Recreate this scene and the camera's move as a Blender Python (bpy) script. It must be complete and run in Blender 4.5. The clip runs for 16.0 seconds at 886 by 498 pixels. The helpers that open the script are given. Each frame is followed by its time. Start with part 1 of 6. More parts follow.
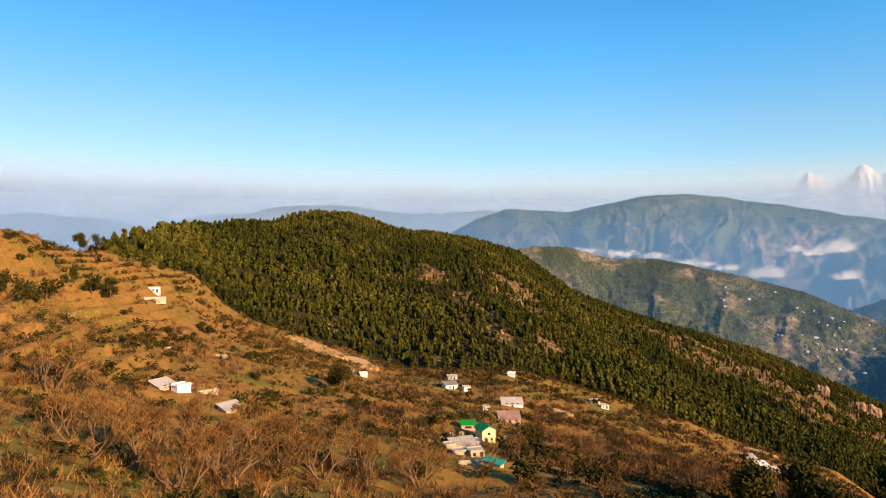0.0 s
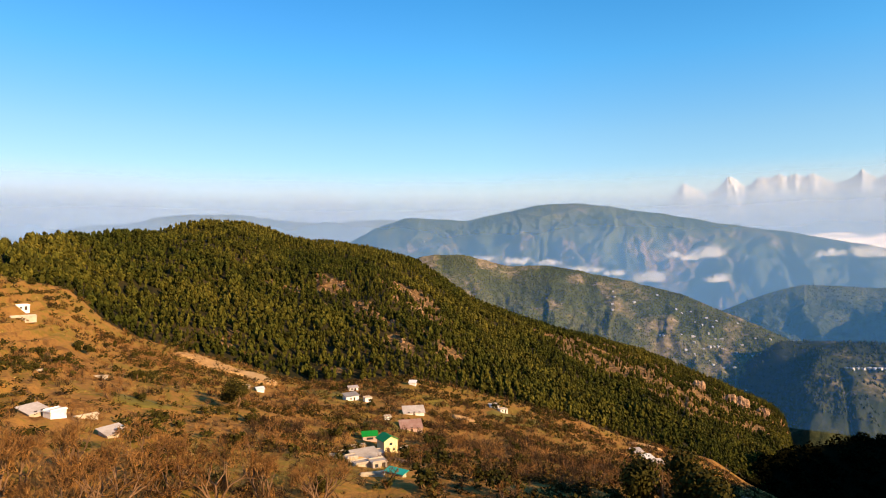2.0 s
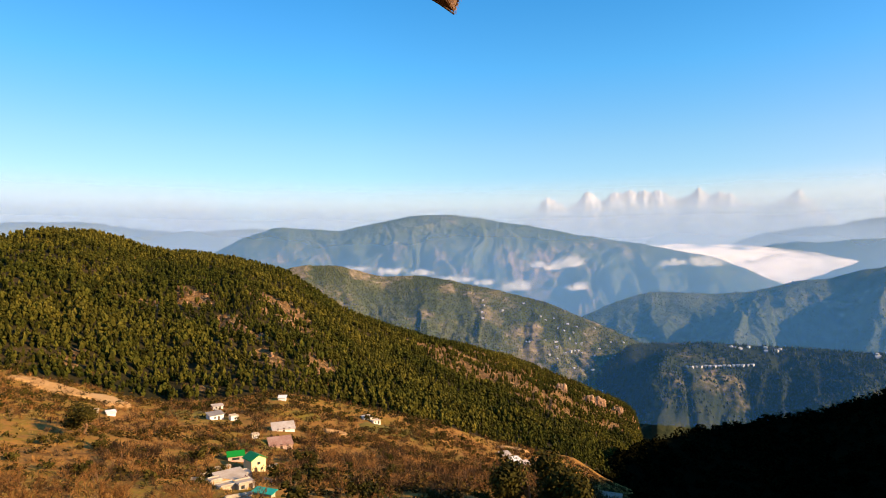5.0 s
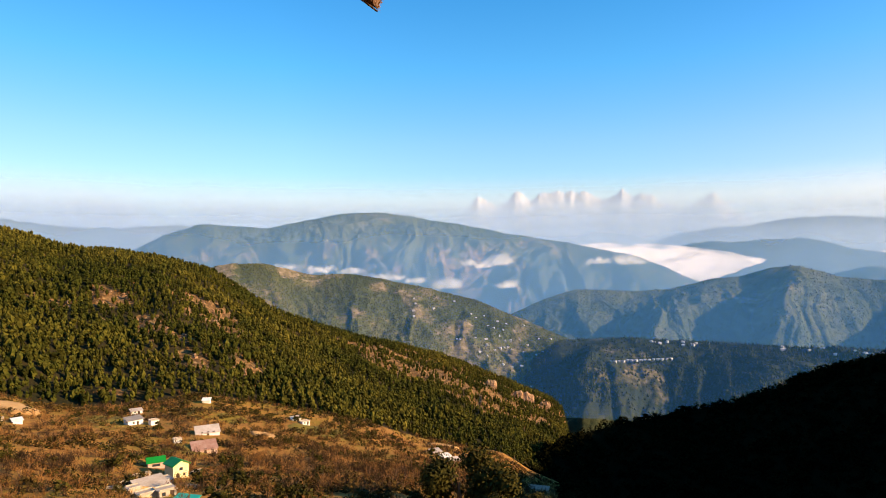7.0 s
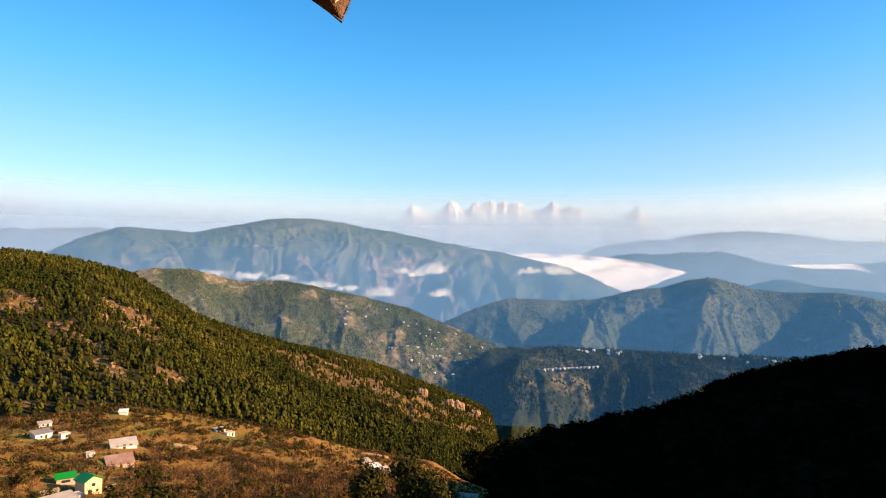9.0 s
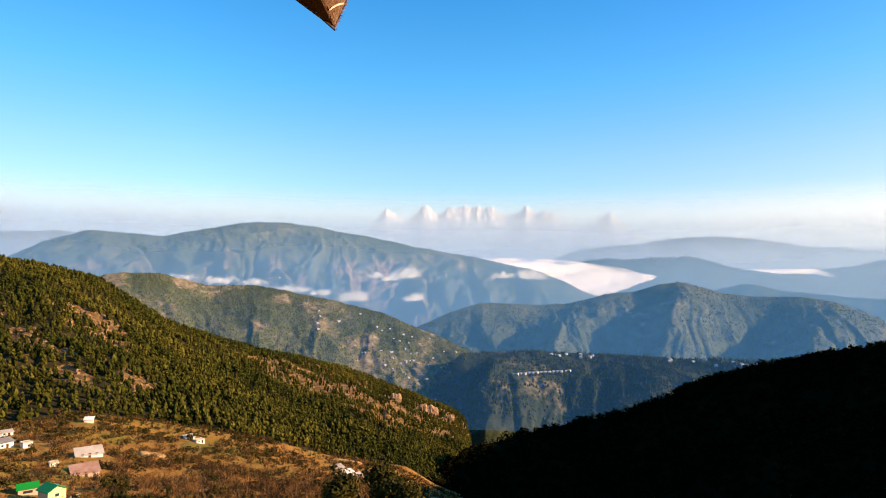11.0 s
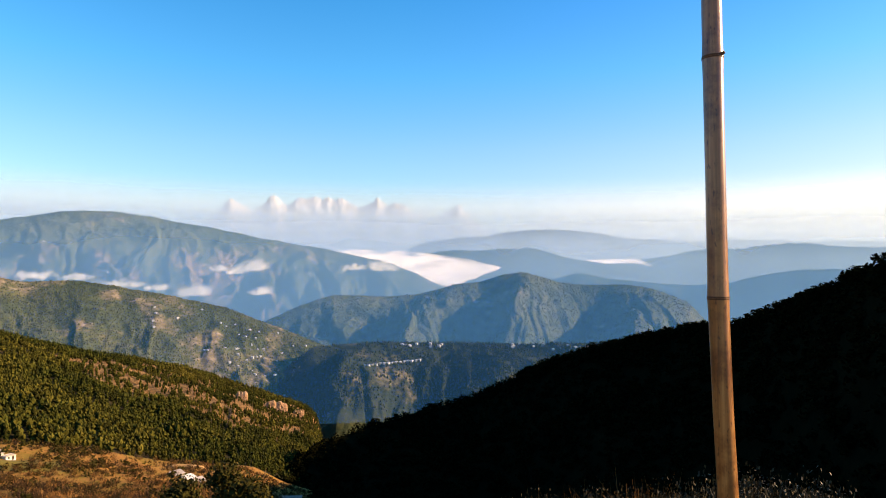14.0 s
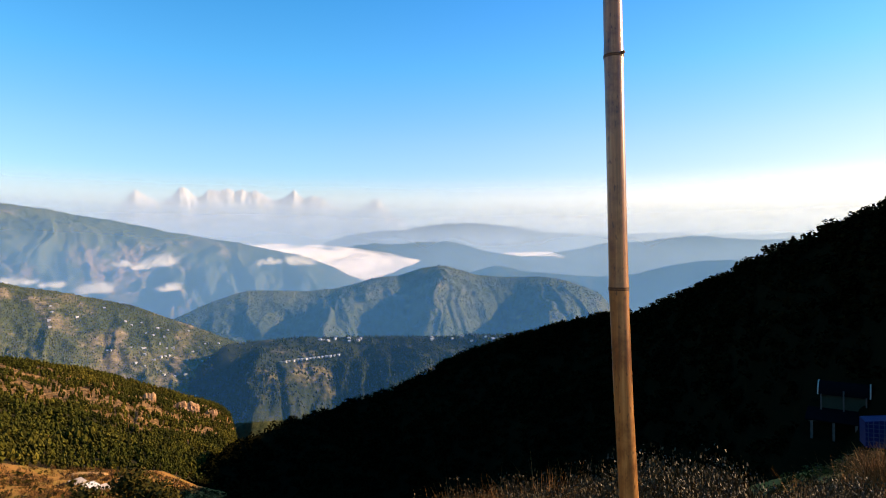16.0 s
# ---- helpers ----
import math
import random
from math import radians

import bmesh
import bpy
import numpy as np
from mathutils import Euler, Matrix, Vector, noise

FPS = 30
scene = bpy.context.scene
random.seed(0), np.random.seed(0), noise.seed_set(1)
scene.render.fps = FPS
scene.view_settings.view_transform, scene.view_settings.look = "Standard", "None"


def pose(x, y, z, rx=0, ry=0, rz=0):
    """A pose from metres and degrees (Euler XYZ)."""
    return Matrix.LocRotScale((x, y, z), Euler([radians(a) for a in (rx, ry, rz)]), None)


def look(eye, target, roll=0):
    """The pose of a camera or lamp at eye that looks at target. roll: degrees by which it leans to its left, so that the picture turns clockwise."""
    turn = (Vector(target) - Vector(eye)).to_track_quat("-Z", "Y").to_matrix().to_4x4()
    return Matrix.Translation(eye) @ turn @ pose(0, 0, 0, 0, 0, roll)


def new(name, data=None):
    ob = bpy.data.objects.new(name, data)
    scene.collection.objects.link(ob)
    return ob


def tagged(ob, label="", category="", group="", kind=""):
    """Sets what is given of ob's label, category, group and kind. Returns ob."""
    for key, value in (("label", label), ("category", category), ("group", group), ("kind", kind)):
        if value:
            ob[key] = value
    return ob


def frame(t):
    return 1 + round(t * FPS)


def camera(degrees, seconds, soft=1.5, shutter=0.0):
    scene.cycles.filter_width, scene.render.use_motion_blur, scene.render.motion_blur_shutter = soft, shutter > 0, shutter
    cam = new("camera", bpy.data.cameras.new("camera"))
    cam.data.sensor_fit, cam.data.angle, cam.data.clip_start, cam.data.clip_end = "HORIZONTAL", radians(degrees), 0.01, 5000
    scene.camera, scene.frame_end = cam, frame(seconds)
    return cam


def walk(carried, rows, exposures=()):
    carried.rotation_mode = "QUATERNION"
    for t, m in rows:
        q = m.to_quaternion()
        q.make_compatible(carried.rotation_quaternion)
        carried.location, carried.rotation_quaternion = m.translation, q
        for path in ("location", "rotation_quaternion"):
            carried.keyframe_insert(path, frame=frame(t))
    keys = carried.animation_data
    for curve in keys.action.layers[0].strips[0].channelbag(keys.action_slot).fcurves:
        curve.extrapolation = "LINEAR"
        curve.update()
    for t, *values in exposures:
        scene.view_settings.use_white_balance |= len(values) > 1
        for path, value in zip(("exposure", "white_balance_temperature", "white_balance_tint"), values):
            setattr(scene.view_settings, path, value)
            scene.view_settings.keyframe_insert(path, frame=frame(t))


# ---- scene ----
# The camera turns in one place, held in the hand: seconds, bearing, pitch, lean, sway to the side, rise.
cam = camera(70.56, 16.0, soft=1.0)
EYE = 1.6
ROWS = [
    (0.0, 0.00, -0.60, -0.27, -0.022, -0.001),
    (0.5, 2.55, -0.32, -0.25, -0.020, -0.002),
    (1.0, 5.49, 0.18, -0.40, -0.018, -0.002),
    (1.5, 7.46, 0.05, -0.20, -0.016, -0.003),
    (2.0, 9.14, 0.22, 0.33, -0.014, -0.004),
    (2.5, 11.40, 0.55, 0.43, -0.011, -0.004),
    (3.0, 13.27, 0.58, 0.41, -0.009, -0.005),
    (3.5, 14.55, 0.87, 0.44, -0.006, -0.006),
    (4.0, 16.56, 0.78, 0.33, 0.000, -0.006),
    (6.5, 25.56, 1.60, 0.69, 0.018, 0.001),
    (7.0, 26.98, 0.88, 0.36, 0.018, -0.003),
    (7.5, 29.10, 0.30, 0.06, 0.016, -0.004),
    (8.0, 30.64, 0.64, -0.22, 0.015, -0.005),
    (8.5, 32.11, 1.25, -0.34, 0.006, -0.001),
    (11.0, 35.46, 2.07, -0.53, -0.019, 0.003),
    (11.5, 37.53, 1.74, -0.11, -0.014, 0.004),
    (12.0, 39.93, 1.79, -0.47, -0.006, 0.004),
    (12.5, 42.42, 1.92, -0.47, 0.000, 0.005),
    (13.0, 44.91, 1.10, -0.17, 0.004, 0.005),
    (13.5, 47.05, 1.23, -0.27, 0.012, 0.005),
    (14.0, 49.00, 1.39, -0.10, 0.024, 0.004),
    (14.5, 51.45, 1.42, 0.24, 0.036, 0.004),
    (15.0, 53.38, 1.29, 0.25, 0.045, 0.004),
    (15.5, 54.78, 1.04, 0.06, 0.050, 0.004),
    (16.0, 56.40, 0.78, 0.27, 0.055, 0.004),
]
walk(cam, [(t, pose(c * math.sin(radians(112)), c * math.cos(radians(112)), EYE + h, 90 + p, r, -a)) for t, a, p, r, c, h in ROWS],
     exposures=[(0.0, 1.08), (3.0, 1.13), (7.0, 1.24), (12.0, 1.28), (16.0, 1.24)])

# ---- light ----
SUN_AZ, SUN_EL = 134.0, 19.0
world = bpy.data.worlds.new("sky")
scene.world = world
world.use_nodes = True
wt = world.node_tree
wt.nodes.clear()
sky = wt.nodes.new("ShaderNodeTexSky")
sky.sky_type = "NISHITA"
sky.sun_disc = False
sky.sun_elevation, sky.sun_rotation = radians(SUN_EL), radians(SUN_AZ)
sky.altitude, sky.air_density, sky.dust_density, sky.ozone_density = 1900, 1.0, 1.4, 2.0
# the sky's colour deepens upwards, as on a clear mountain morning
tc = wt.nodes.new("ShaderNodeTexCoord")
sep = wt.nodes.new("ShaderNodeSeparateXYZ")
wt.links.new(tc.outputs["Generated"], sep.inputs[0])
deep = wt.nodes.new("ShaderNodeValToRGB")
while len(deep.color_ramp.elements) < 5:
    deep.color_ramp.elements.new(0.5)
for el, (pos, col) in zip(deep.color_ramp.elements, [(0.0, (0.64, 0.63, 0.57)), (0.10, (0.66, 0.68, 0.61)), (0.18, (0.57, 0.74, 0.71)), (0.29, (0.33, 0.80, 0.91)), (0.45, (0.17, 0.71, 0.94))]):
    el.position, el.color = pos, (*col, 1)
wt.links.new(sep.outputs[2], deep.inputs["Fac"])
tint = wt.nodes.new("ShaderNodeMix")
tint.data_type, tint.blend_type = "RGBA", "MULTIPLY"
tint.inputs[0].default_value = 1.0
wt.links.new(sky.outputs[0], tint.inputs[6])
wt.links.new(deep.outputs[0], tint.inputs[7])
# and it is a little deeper away from the sun
away = wt.nodes.new("ShaderNodeVectorMath")
away.operation = "DOT_PRODUCT"
away.inputs[1].default_value = (-0.72, 0.69, 0.0)
wt.links.new(tc.outputs["Generated"], away.inputs[0])
half_way = wt.nodes.new("ShaderNodeMath")
half_way.operation = "MULTIPLY_ADD"
half_way.inputs[1].default_value, half_way.inputs[2].default_value = 0.5, 0.5
wt.links.new(away.outputs["Value"], half_way.inputs[0])
far_side = wt.nodes.new("ShaderNodeValToRGB")
while len(far_side.color_ramp.elements) < 4:
    far_side.color_ramp.elements.new(0.5)
for el, (pos, col) in zip(far_side.color_ramp.elements, [(0.12, (0.74, 0.54, 0.66)), (0.5, (0.67, 0.665, 0.68)), (0.75, (0.665, 0.66, 0.67)), (1.0, (0.53, 0.475, 0.54))]):
    el.position, el.color = pos, (*col, 1)
wt.links.new(half_way.outputs[0], far_side.inputs["Fac"])
deeper = wt.nodes.new("ShaderNodeMix")
deeper.data_type, deeper.blend_type = "RGBA", "MULTIPLY"
deeper.inputs[0].default_value = 1.0
wt.links.new(tint.outputs[2], deeper.inputs[6])
wt.links.new(far_side.outputs[0], deeper.inputs[7])
bg = wt.nodes.new("ShaderNodeBackground")
bg.inputs["Strength"].default_value = 0.206
wo = wt.nodes.new("ShaderNodeOutputWorld")
wt.links.new(deeper.outputs[2], bg.inputs["Color"])
wt.links.new(bg.outputs[0], wo.inputs["Surface"])
lamp = bpy.data.lights.new("sun", "SUN")
lamp.energy, lamp.angle, lamp.color = 4.6, radians(0.6), (1.0, 0.69, 0.385)
sun = new("sun", lamp)
sa, se = radians(SUN_AZ), radians(SUN_EL)
SUN_DIR = (math.sin(sa) * math.cos(se), math.cos(sa) * math.cos(se), math.sin(se))
sun.matrix_basis = look([200 * v for v in SUN_DIR], (0, 0, 0))


# ---- small tools ----
def ring(az, r):
    """Plan place at a bearing (degrees, clockwise from y) and a distance."""
    return r * np.sin(np.radians(az)), r * np.cos(np.radians(az))


def curve(az, nodes, soft=1.0):
    """A smooth run through (bearing, value) nodes."""
    n = np.array(nodes, float)
    offs = np.linspace(-1, 1, 9) * soft
    w = np.exp(-(offs / max(soft, 1e-6)) ** 2 * 2)
    return sum(wi * np.interp(az + o, n[:, 0], n[:, 1]) for wi, o in zip(w, offs)) / w.sum()


def hash2(ix, iy, seed):
    h = (ix * 374761393 + iy * 668265263 + seed * 974634777) & 0x7FFFFFFF
    h = ((h ^ (h >> 13)) * 1274126177) & 0x7FFFFFFF
    return ((h ^ (h >> 16)) & 0xFFFF) / 32767.5 - 1.0


def vnoise(x, y, seed=0):
    x, y = np.broadcast_arrays(np.asarray(x, float), np.asarray(y, float))
    ix, iy = np.floor(x).astype(np.int64), np.floor(y).astype(np.int64)
    fx, fy = x - ix, y - iy
    fx, fy = fx * fx * fx * (fx * (fx * 6 - 15) + 10), fy * fy * fy * (fy * (fy * 6 - 15) + 10)
    a, b = hash2(ix, iy, seed), hash2(ix + 1, iy, seed)
    c, d = hash2(ix, iy + 1, seed), hash2(ix + 1, iy + 1, seed)
    return (a + (b - a) * fx) * (1 - fy) + (c + (d - c) * fx) * fy


def fbm(x, y, seed=0, octaves=4, gain=0.5):
    total, amp, norm = 0, 1.0, 0
    for o in range(octaves):
        total = total + amp * vnoise(x * 2 ** o + 17.3 * o, y * 2 ** o - 9.1 * o, seed + o)
        norm += amp
        amp *= gain
    return total / norm


def ridged(x, y, seed=0, octaves=5):
    """Sharp crests and rounded hollows at several sizes, about -1 to 1."""
    total, amp, norm = 0, 1.0, 0
    for o in range(octaves):
        total = total + amp * (0.7 - 2 * np.abs(vnoise(x * 2 ** o + 5.1 * o, y * 2 ** o + 3.7 * o, seed + o)))
        norm += amp
        amp *= 0.55
    return total / norm


def tent(q, seed=0):
    """Uneven sharp ridges, one to each whole step of q, -0.5 to 0.5."""
    i = np.floor(q).astype(np.int64)
    f = q - i
    top = 0.5 + 0.22 * hash2(i, i * 0 + 3, seed)
    f = np.where(f < top, f / top, (1 - f) / (1 - top))
    return f * f * (3 - 2 * f) * (0.8 + 0.35 * hash2(i, i * 0 + 7, seed)) - 0.4


def mesh_of(name, verts, faces, mats, smooth=True, index=None):
    """A mesh from arrays: verts (n, 3); faces (m, 3) or (m, 4)."""
    me = bpy.data.meshes.new(name)
    verts, faces = np.asarray(verts, np.float32), np.asarray(faces, np.int32)
    k = faces.shape[1]
    me.vertices.add(len(verts))
    me.vertices.foreach_set("co", verts.ravel())
    me.loops.add(faces.size)
    me.loops.foreach_set("vertex_index", faces.ravel())
    me.polygons.add(len(faces))
    me.polygons.foreach_set("loop_start", np.arange(0, faces.size, k, dtype=np.int32))
    for m in mats if isinstance(mats, (list, tuple)) else [mats]:
        me.materials.append(m)
    if index is not None:
        me.polygons.foreach_set("material_index", np.asarray(index, np.int32))
    me.polygons.foreach_set("use_smooth", np.full(len(faces), smooth))
    me.update(calc_edges=True)
    me.validate()
    return me


def grid_faces(n, m):
    i = np.arange((n - 1) * m).reshape(n - 1, m)[:, : m - 1].ravel()
    return np.stack([i, i + m, i + m + 1, i + 1], 1)


# ---- materials ----
def nodes_of(name):
    m = bpy.data.materials.new(name)
    m.use_nodes = True
    t = m.node_tree
    return m, t, t.nodes["Principled BSDF"]


def node(t, kind, **inputs):
    n = t.nodes.new(kind)
    for k, v in inputs.items():
        n.inputs[k.replace("_", " ")].default_value = v
    return n


def ramp_of(t, src, stops):
    r = t.nodes.new("ShaderNodeValToRGB")
    cr = r.color_ramp
    while len(cr.elements) < len(stops):
        cr.elements.new(0.5)
    for el, (pos, col) in zip(cr.elements, stops):
        el.position, el.color = pos, (*col, 1)
    t.links.new(src, r.inputs["Fac"])
    return r.outputs["Color"]


def mix_of(t, fac, a, b, kind="MIX"):
    m = t.nodes.new("ShaderNodeMix")
    m.data_type, m.blend_type = "RGBA", kind
    for key, v in ((0, fac), (6, a), (7, b)):
        if hasattr(v, "is_linked"):
            t.links.new(v, m.inputs[key])
        else:
            m.inputs[key].default_value = v if key == 0 else (*v, 1)
    return m.outputs[2]


def noise_of(t, vec, scale, detail=5.0, rough=0.6):
    n = node(t, "ShaderNodeTexNoise", Scale=scale, Detail=detail, Roughness=rough)
    if vec is not None:
        t.links.new(vec, n.inputs["Vector"])
    return n.outputs["Fac"]


def bump_of(t, b, height, strength, distance):
    n = node(t, "ShaderNodeBump", Strength=strength, Distance=distance)
    t.links.new(height, n.inputs["Height"])
    t.links.new(n.outputs[0], b.inputs["Normal"])


def surface(name, stops, large, small, rough=0.9, bump=0.3, depth=0.5, spec=0.2, vary=0.0):
    """Two scales of noise through a ramp of colours, with relief; vary: spread of lightness from piece to piece."""
    m, t, b = nodes_of(name)
    pos = node(t, "ShaderNodeNewGeometry")
    big = noise_of(t, pos.outputs["Position"], large, 4.0)
    fine = noise_of(t, pos.outputs["Position"], small, 6.0, 0.7)
    mixed = node(t, "ShaderNodeMath")
    mixed.operation = "MULTIPLY_ADD"
    mixed.inputs[1].default_value = 0.5
    t.links.new(fine, mixed.inputs[0])
    half = node(t, "ShaderNodeMath")
    half.operation = "MULTIPLY"
    half.inputs[1].default_value = 0.5
    t.links.new(big, half.inputs[0])
    t.links.new(half.outputs[0], mixed.inputs[2])
    col = ramp_of(t, mixed.outputs[0], stops)
    if vary:
        rnd = ramp_of(t, pos.outputs["Random Per Island"], [(0, (1 - vary,) * 3), (1, (1 + vary, 1 + vary * 0.8, 1 + vary * 0.4))])
        col = mix_of(t, 1.0, col, rnd, "MULTIPLY")
    t.links.new(col, b.inputs["Base Color"])
    b.inputs["Roughness"].default_value, b.inputs["Specular IOR Level"].default_value = rough, spec
    if bump:
        bump_of(t, b, fine, bump, depth)
    return m


def land(name, wooded, cleared, large, small, bump, depth):
    """A hillside under trees and open land, told apart by the mesh's own share of open land with ragged borders."""
    m, t, b = nodes_of(name)
    pos = node(t, "ShaderNodeNewGeometry").outputs["Position"]
    big, fine = noise_of(t, pos, large, 5.0, 0.65), noise_of(t, pos, small, 6.0, 0.7)
    both = node(t, "ShaderNodeMix")
    both.inputs[0].default_value = 0.5
    t.links.new(big, both.inputs[2])
    t.links.new(fine, both.inputs[3])
    share = node(t, "ShaderNodeAttribute")
    share.attribute_name = "open_land"
    edge = node(t, "ShaderNodeMath")
    edge.operation = "ADD"
    t.links.new(share.outputs["Fac"], edge.inputs[0])
    t.links.new(both.outputs[0], edge.inputs[1])
    cut = node(t, "ShaderNodeMapRange")
    for i, v in ((1, 0.80), (2, 1.10), (3, 0.0), (4, 1.0)):
        cut.inputs[i].default_value = v
    t.links.new(edge.outputs[0], cut.inputs[0])
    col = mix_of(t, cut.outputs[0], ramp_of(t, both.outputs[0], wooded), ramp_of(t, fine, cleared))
    t.links.new(col, b.inputs["Base Color"])
    b.inputs["Roughness"].default_value, b.inputs["Specular IOR Level"].default_value = 0.95, 0.1
    bump_of(t, b, fine, bump, depth)
    return m


SCRUB = surface("dry_grass_slope", [(0.32, (0.09, 0.041, 0.012)), (0.41, (0.21, 0.098, 0.026)), (0.47, (0.34, 0.165, 0.040)), (0.52, (0.27, 0.145, 0.030)), (0.56, (0.20, 0.135, 0.020)), (0.60, (0.30, 0.17, 0.040)), (0.68, (0.50, 0.30, 0.095))], 0.03, 0.35, 0.95, 0.5, 1.2, 0.03)
# wooded stops near black: shade between the pines put into the floor
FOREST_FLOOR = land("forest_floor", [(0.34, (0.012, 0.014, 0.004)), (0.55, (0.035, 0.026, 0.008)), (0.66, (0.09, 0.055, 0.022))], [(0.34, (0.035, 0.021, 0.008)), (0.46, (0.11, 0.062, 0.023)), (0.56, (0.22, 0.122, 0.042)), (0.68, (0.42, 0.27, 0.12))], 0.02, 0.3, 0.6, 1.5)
MID_HILL = land("mid_hill", [(0.34, (0.030, 0.045, 0.018)), (0.50, (0.075, 0.085, 0.030)), (0.66, (0.15, 0.135, 0.06))], [(0.34, (0.085, 0.075, 0.038)), (0.48, (0.17, 0.135, 0.068)), (0.60, (0.25, 0.19, 0.105)), (0.70, (0.38, 0.30, 0.20))], 0.008, 0.07, 0.9, 4)
FAR_HILL = land("far_forest_hill", [(0.34, (0.030, 0.050, 0.030)), (0.50, (0.080, 0.095, 0.046)), (0.66, (0.15, 0.14, 0.08))], [(0.34, (0.12, 0.085, 0.055)), (0.5, (0.24, 0.165, 0.11)), (0.66, (0.40, 0.29, 0.20))], 0.005, 0.045, 1.0, 10)
# terrace ground darkened in colour for the shade that falls on it
TERRACE = land("shade_toned_terrace", [(0.34, (0.010, 0.018, 0.010)), (0.50, (0.024, 0.032, 0.014)), (0.66, (0.05, 0.052, 0.020))], [(0.34, (0.07, 0.065, 0.022)), (0.5, (0.14, 0.11, 0.045)), (0.66, (0.26, 0.19, 0.10))], 0.008, 0.07, 0.9, 4)
# shade of the unlit hillside is put into this near-black colour
SHADE_HILL = surface("shade_toned_oak_hill", [(0.30, (0.004, 0.004, 0.002)), (0.55, (0.007, 0.007, 0.003)), (0.75, (0.014, 0.012, 0.005))], 0.02, 0.2, 0.95, 0.5, 1.5, 0.0)
SNOW = surface("snow", [(0.30, (0.75, 0.76, 0.78)), (0.55, (0.85, 0.85, 0.86)), (0.70, (0.45, 0.42, 0.42))], 0.01, 0.02, 0.8, 0.8, 20)


# ---- ground ----
FOOT_EL = [(-70, 3), (-35.3, 0.9), (-33.2, 0.45), (-31.7, -0.4), (-30, -0.83), (-28.2, -0.7), (-27.2, -1.3), (-21.8, -2.6), (-19.1, -5.5), (-17.2, -6.75), (-13.4, -8.1), (-9.4, -9.4), (-6.3, -10.5),
           (-3.3, -11.3), (0.9, -11.5), (6, -11.2), (8.6, -11.8), (13.1, -12.9), (16, -13.5), (20, -14.4), (25, -15.9), (29, -16.7), (32, -17), (35, -18.5), (45, -22), (60, -22), (75, -21), (84, -19), (92, -15), (130, -8)]
FOOT_R = [(-70, 240), (-35, 280), (-28, 300), (-20, 320), (-13, 310), (0, 300), (20, 310), (30, 340), (35, 390), (45, 400), (60, 350), (75, 250), (84, 170), (92, 120), (130, 110)]
EL_60 = [(-70, -15), (-35, -19), (-20, -24), (0, -26), (30, -26), (45, -26), (60, -25), (75, -24), (90, -21), (130, -14)]
EL_120 = [(-70, -7), (-35, -10.5), (-20, -14.5), (0, -19), (15, -20.5), (30, -21.5), (45, -24), (60, -24), (75, -22.5), (90, -15), (130, -8)]
EL_200 = [(-70, -1), (-35, -4.5), (-20, -9.5), (0, -15), (15, -17), (30, -19), (45, -23), (60, -23), (75, -21.5), (90, -15), (130, -8)]


def ground_z(az, r):
    """Height of the ground sheet at a bearing (between -70 and 130 degrees) and distance."""
    az, r = np.broadcast_arrays(np.asarray(az, float), np.asarray(r, float))
    rf, ef = curve(az, FOOT_R, 2), curve(az, FOOT_EL, 0.6)
    e60, e120, e200 = curve(az, EL_60, 2), curve(az, EL_120, 2), curve(az, EL_200, 2)
    lr, lf = np.log(np.maximum(r, 60)), np.log(rf)
    k = lambda v: math.log(v)
    r120, r200 = np.minimum(k(120), lf - 0.35), np.minimum(k(200), lf - 0.12)
    step = lambda a, b: np.clip((lr - a) / np.maximum(b - a, 1e-3), 0, 1)
    el = e60 + (e120 - e60) * step(k(60), r120) + (e200 - e120) * step(r120, r200) + (ef - e200) * step(r200, lf)
    z = EYE + np.maximum(r, 60) * np.tan(np.radians(el))
    x, y = ring(az, r)
    rough = np.clip((r - 40) / 60, 0, 1) * np.clip((rf * 1.02 - r) / 60 + 0.25, 0.25, 1)
    z = z + rough * (2.2 * fbm(x / 38, y / 38, 3) + 0.7 * fbm(x / 9, y / 9, 5))
    # stepped terraces on the slope
    ter = np.clip((-az - 19) / 6, 0, 1) * np.clip((r - 110) / 60, 0, 1) * np.clip((rf - r) / 15, 0, 1)
    zz = z / 2.4 + 0.7 * fbm(x / 45, y / 45, 8)
    fr = zz - np.floor(zz)
    z = z + ter * 2.4 * (np.clip((fr - 0.5) * 7, -0.5, 0.5) + 0.5 - fr) * 1.15
    # near the lookout: a level pad, then a steep even bank
    z60 = EYE + 60 * np.tan(np.radians(e60))
    z = np.where(r < 60, z60 * np.clip((r - 3.5) / 56.5, 0, 1) + 0.0, z)
    # beyond the foot line the ground falls to the valley floor
    past = np.clip((r - rf) / 900, 0, 1)
    zf = EYE + rf * np.tan(np.radians(ef))
    z = np.where(r > rf, zf - 12 * np.clip((r - rf) / 30, 0, 1) + (-340 - zf) * past ** 0.7, z)
    return z


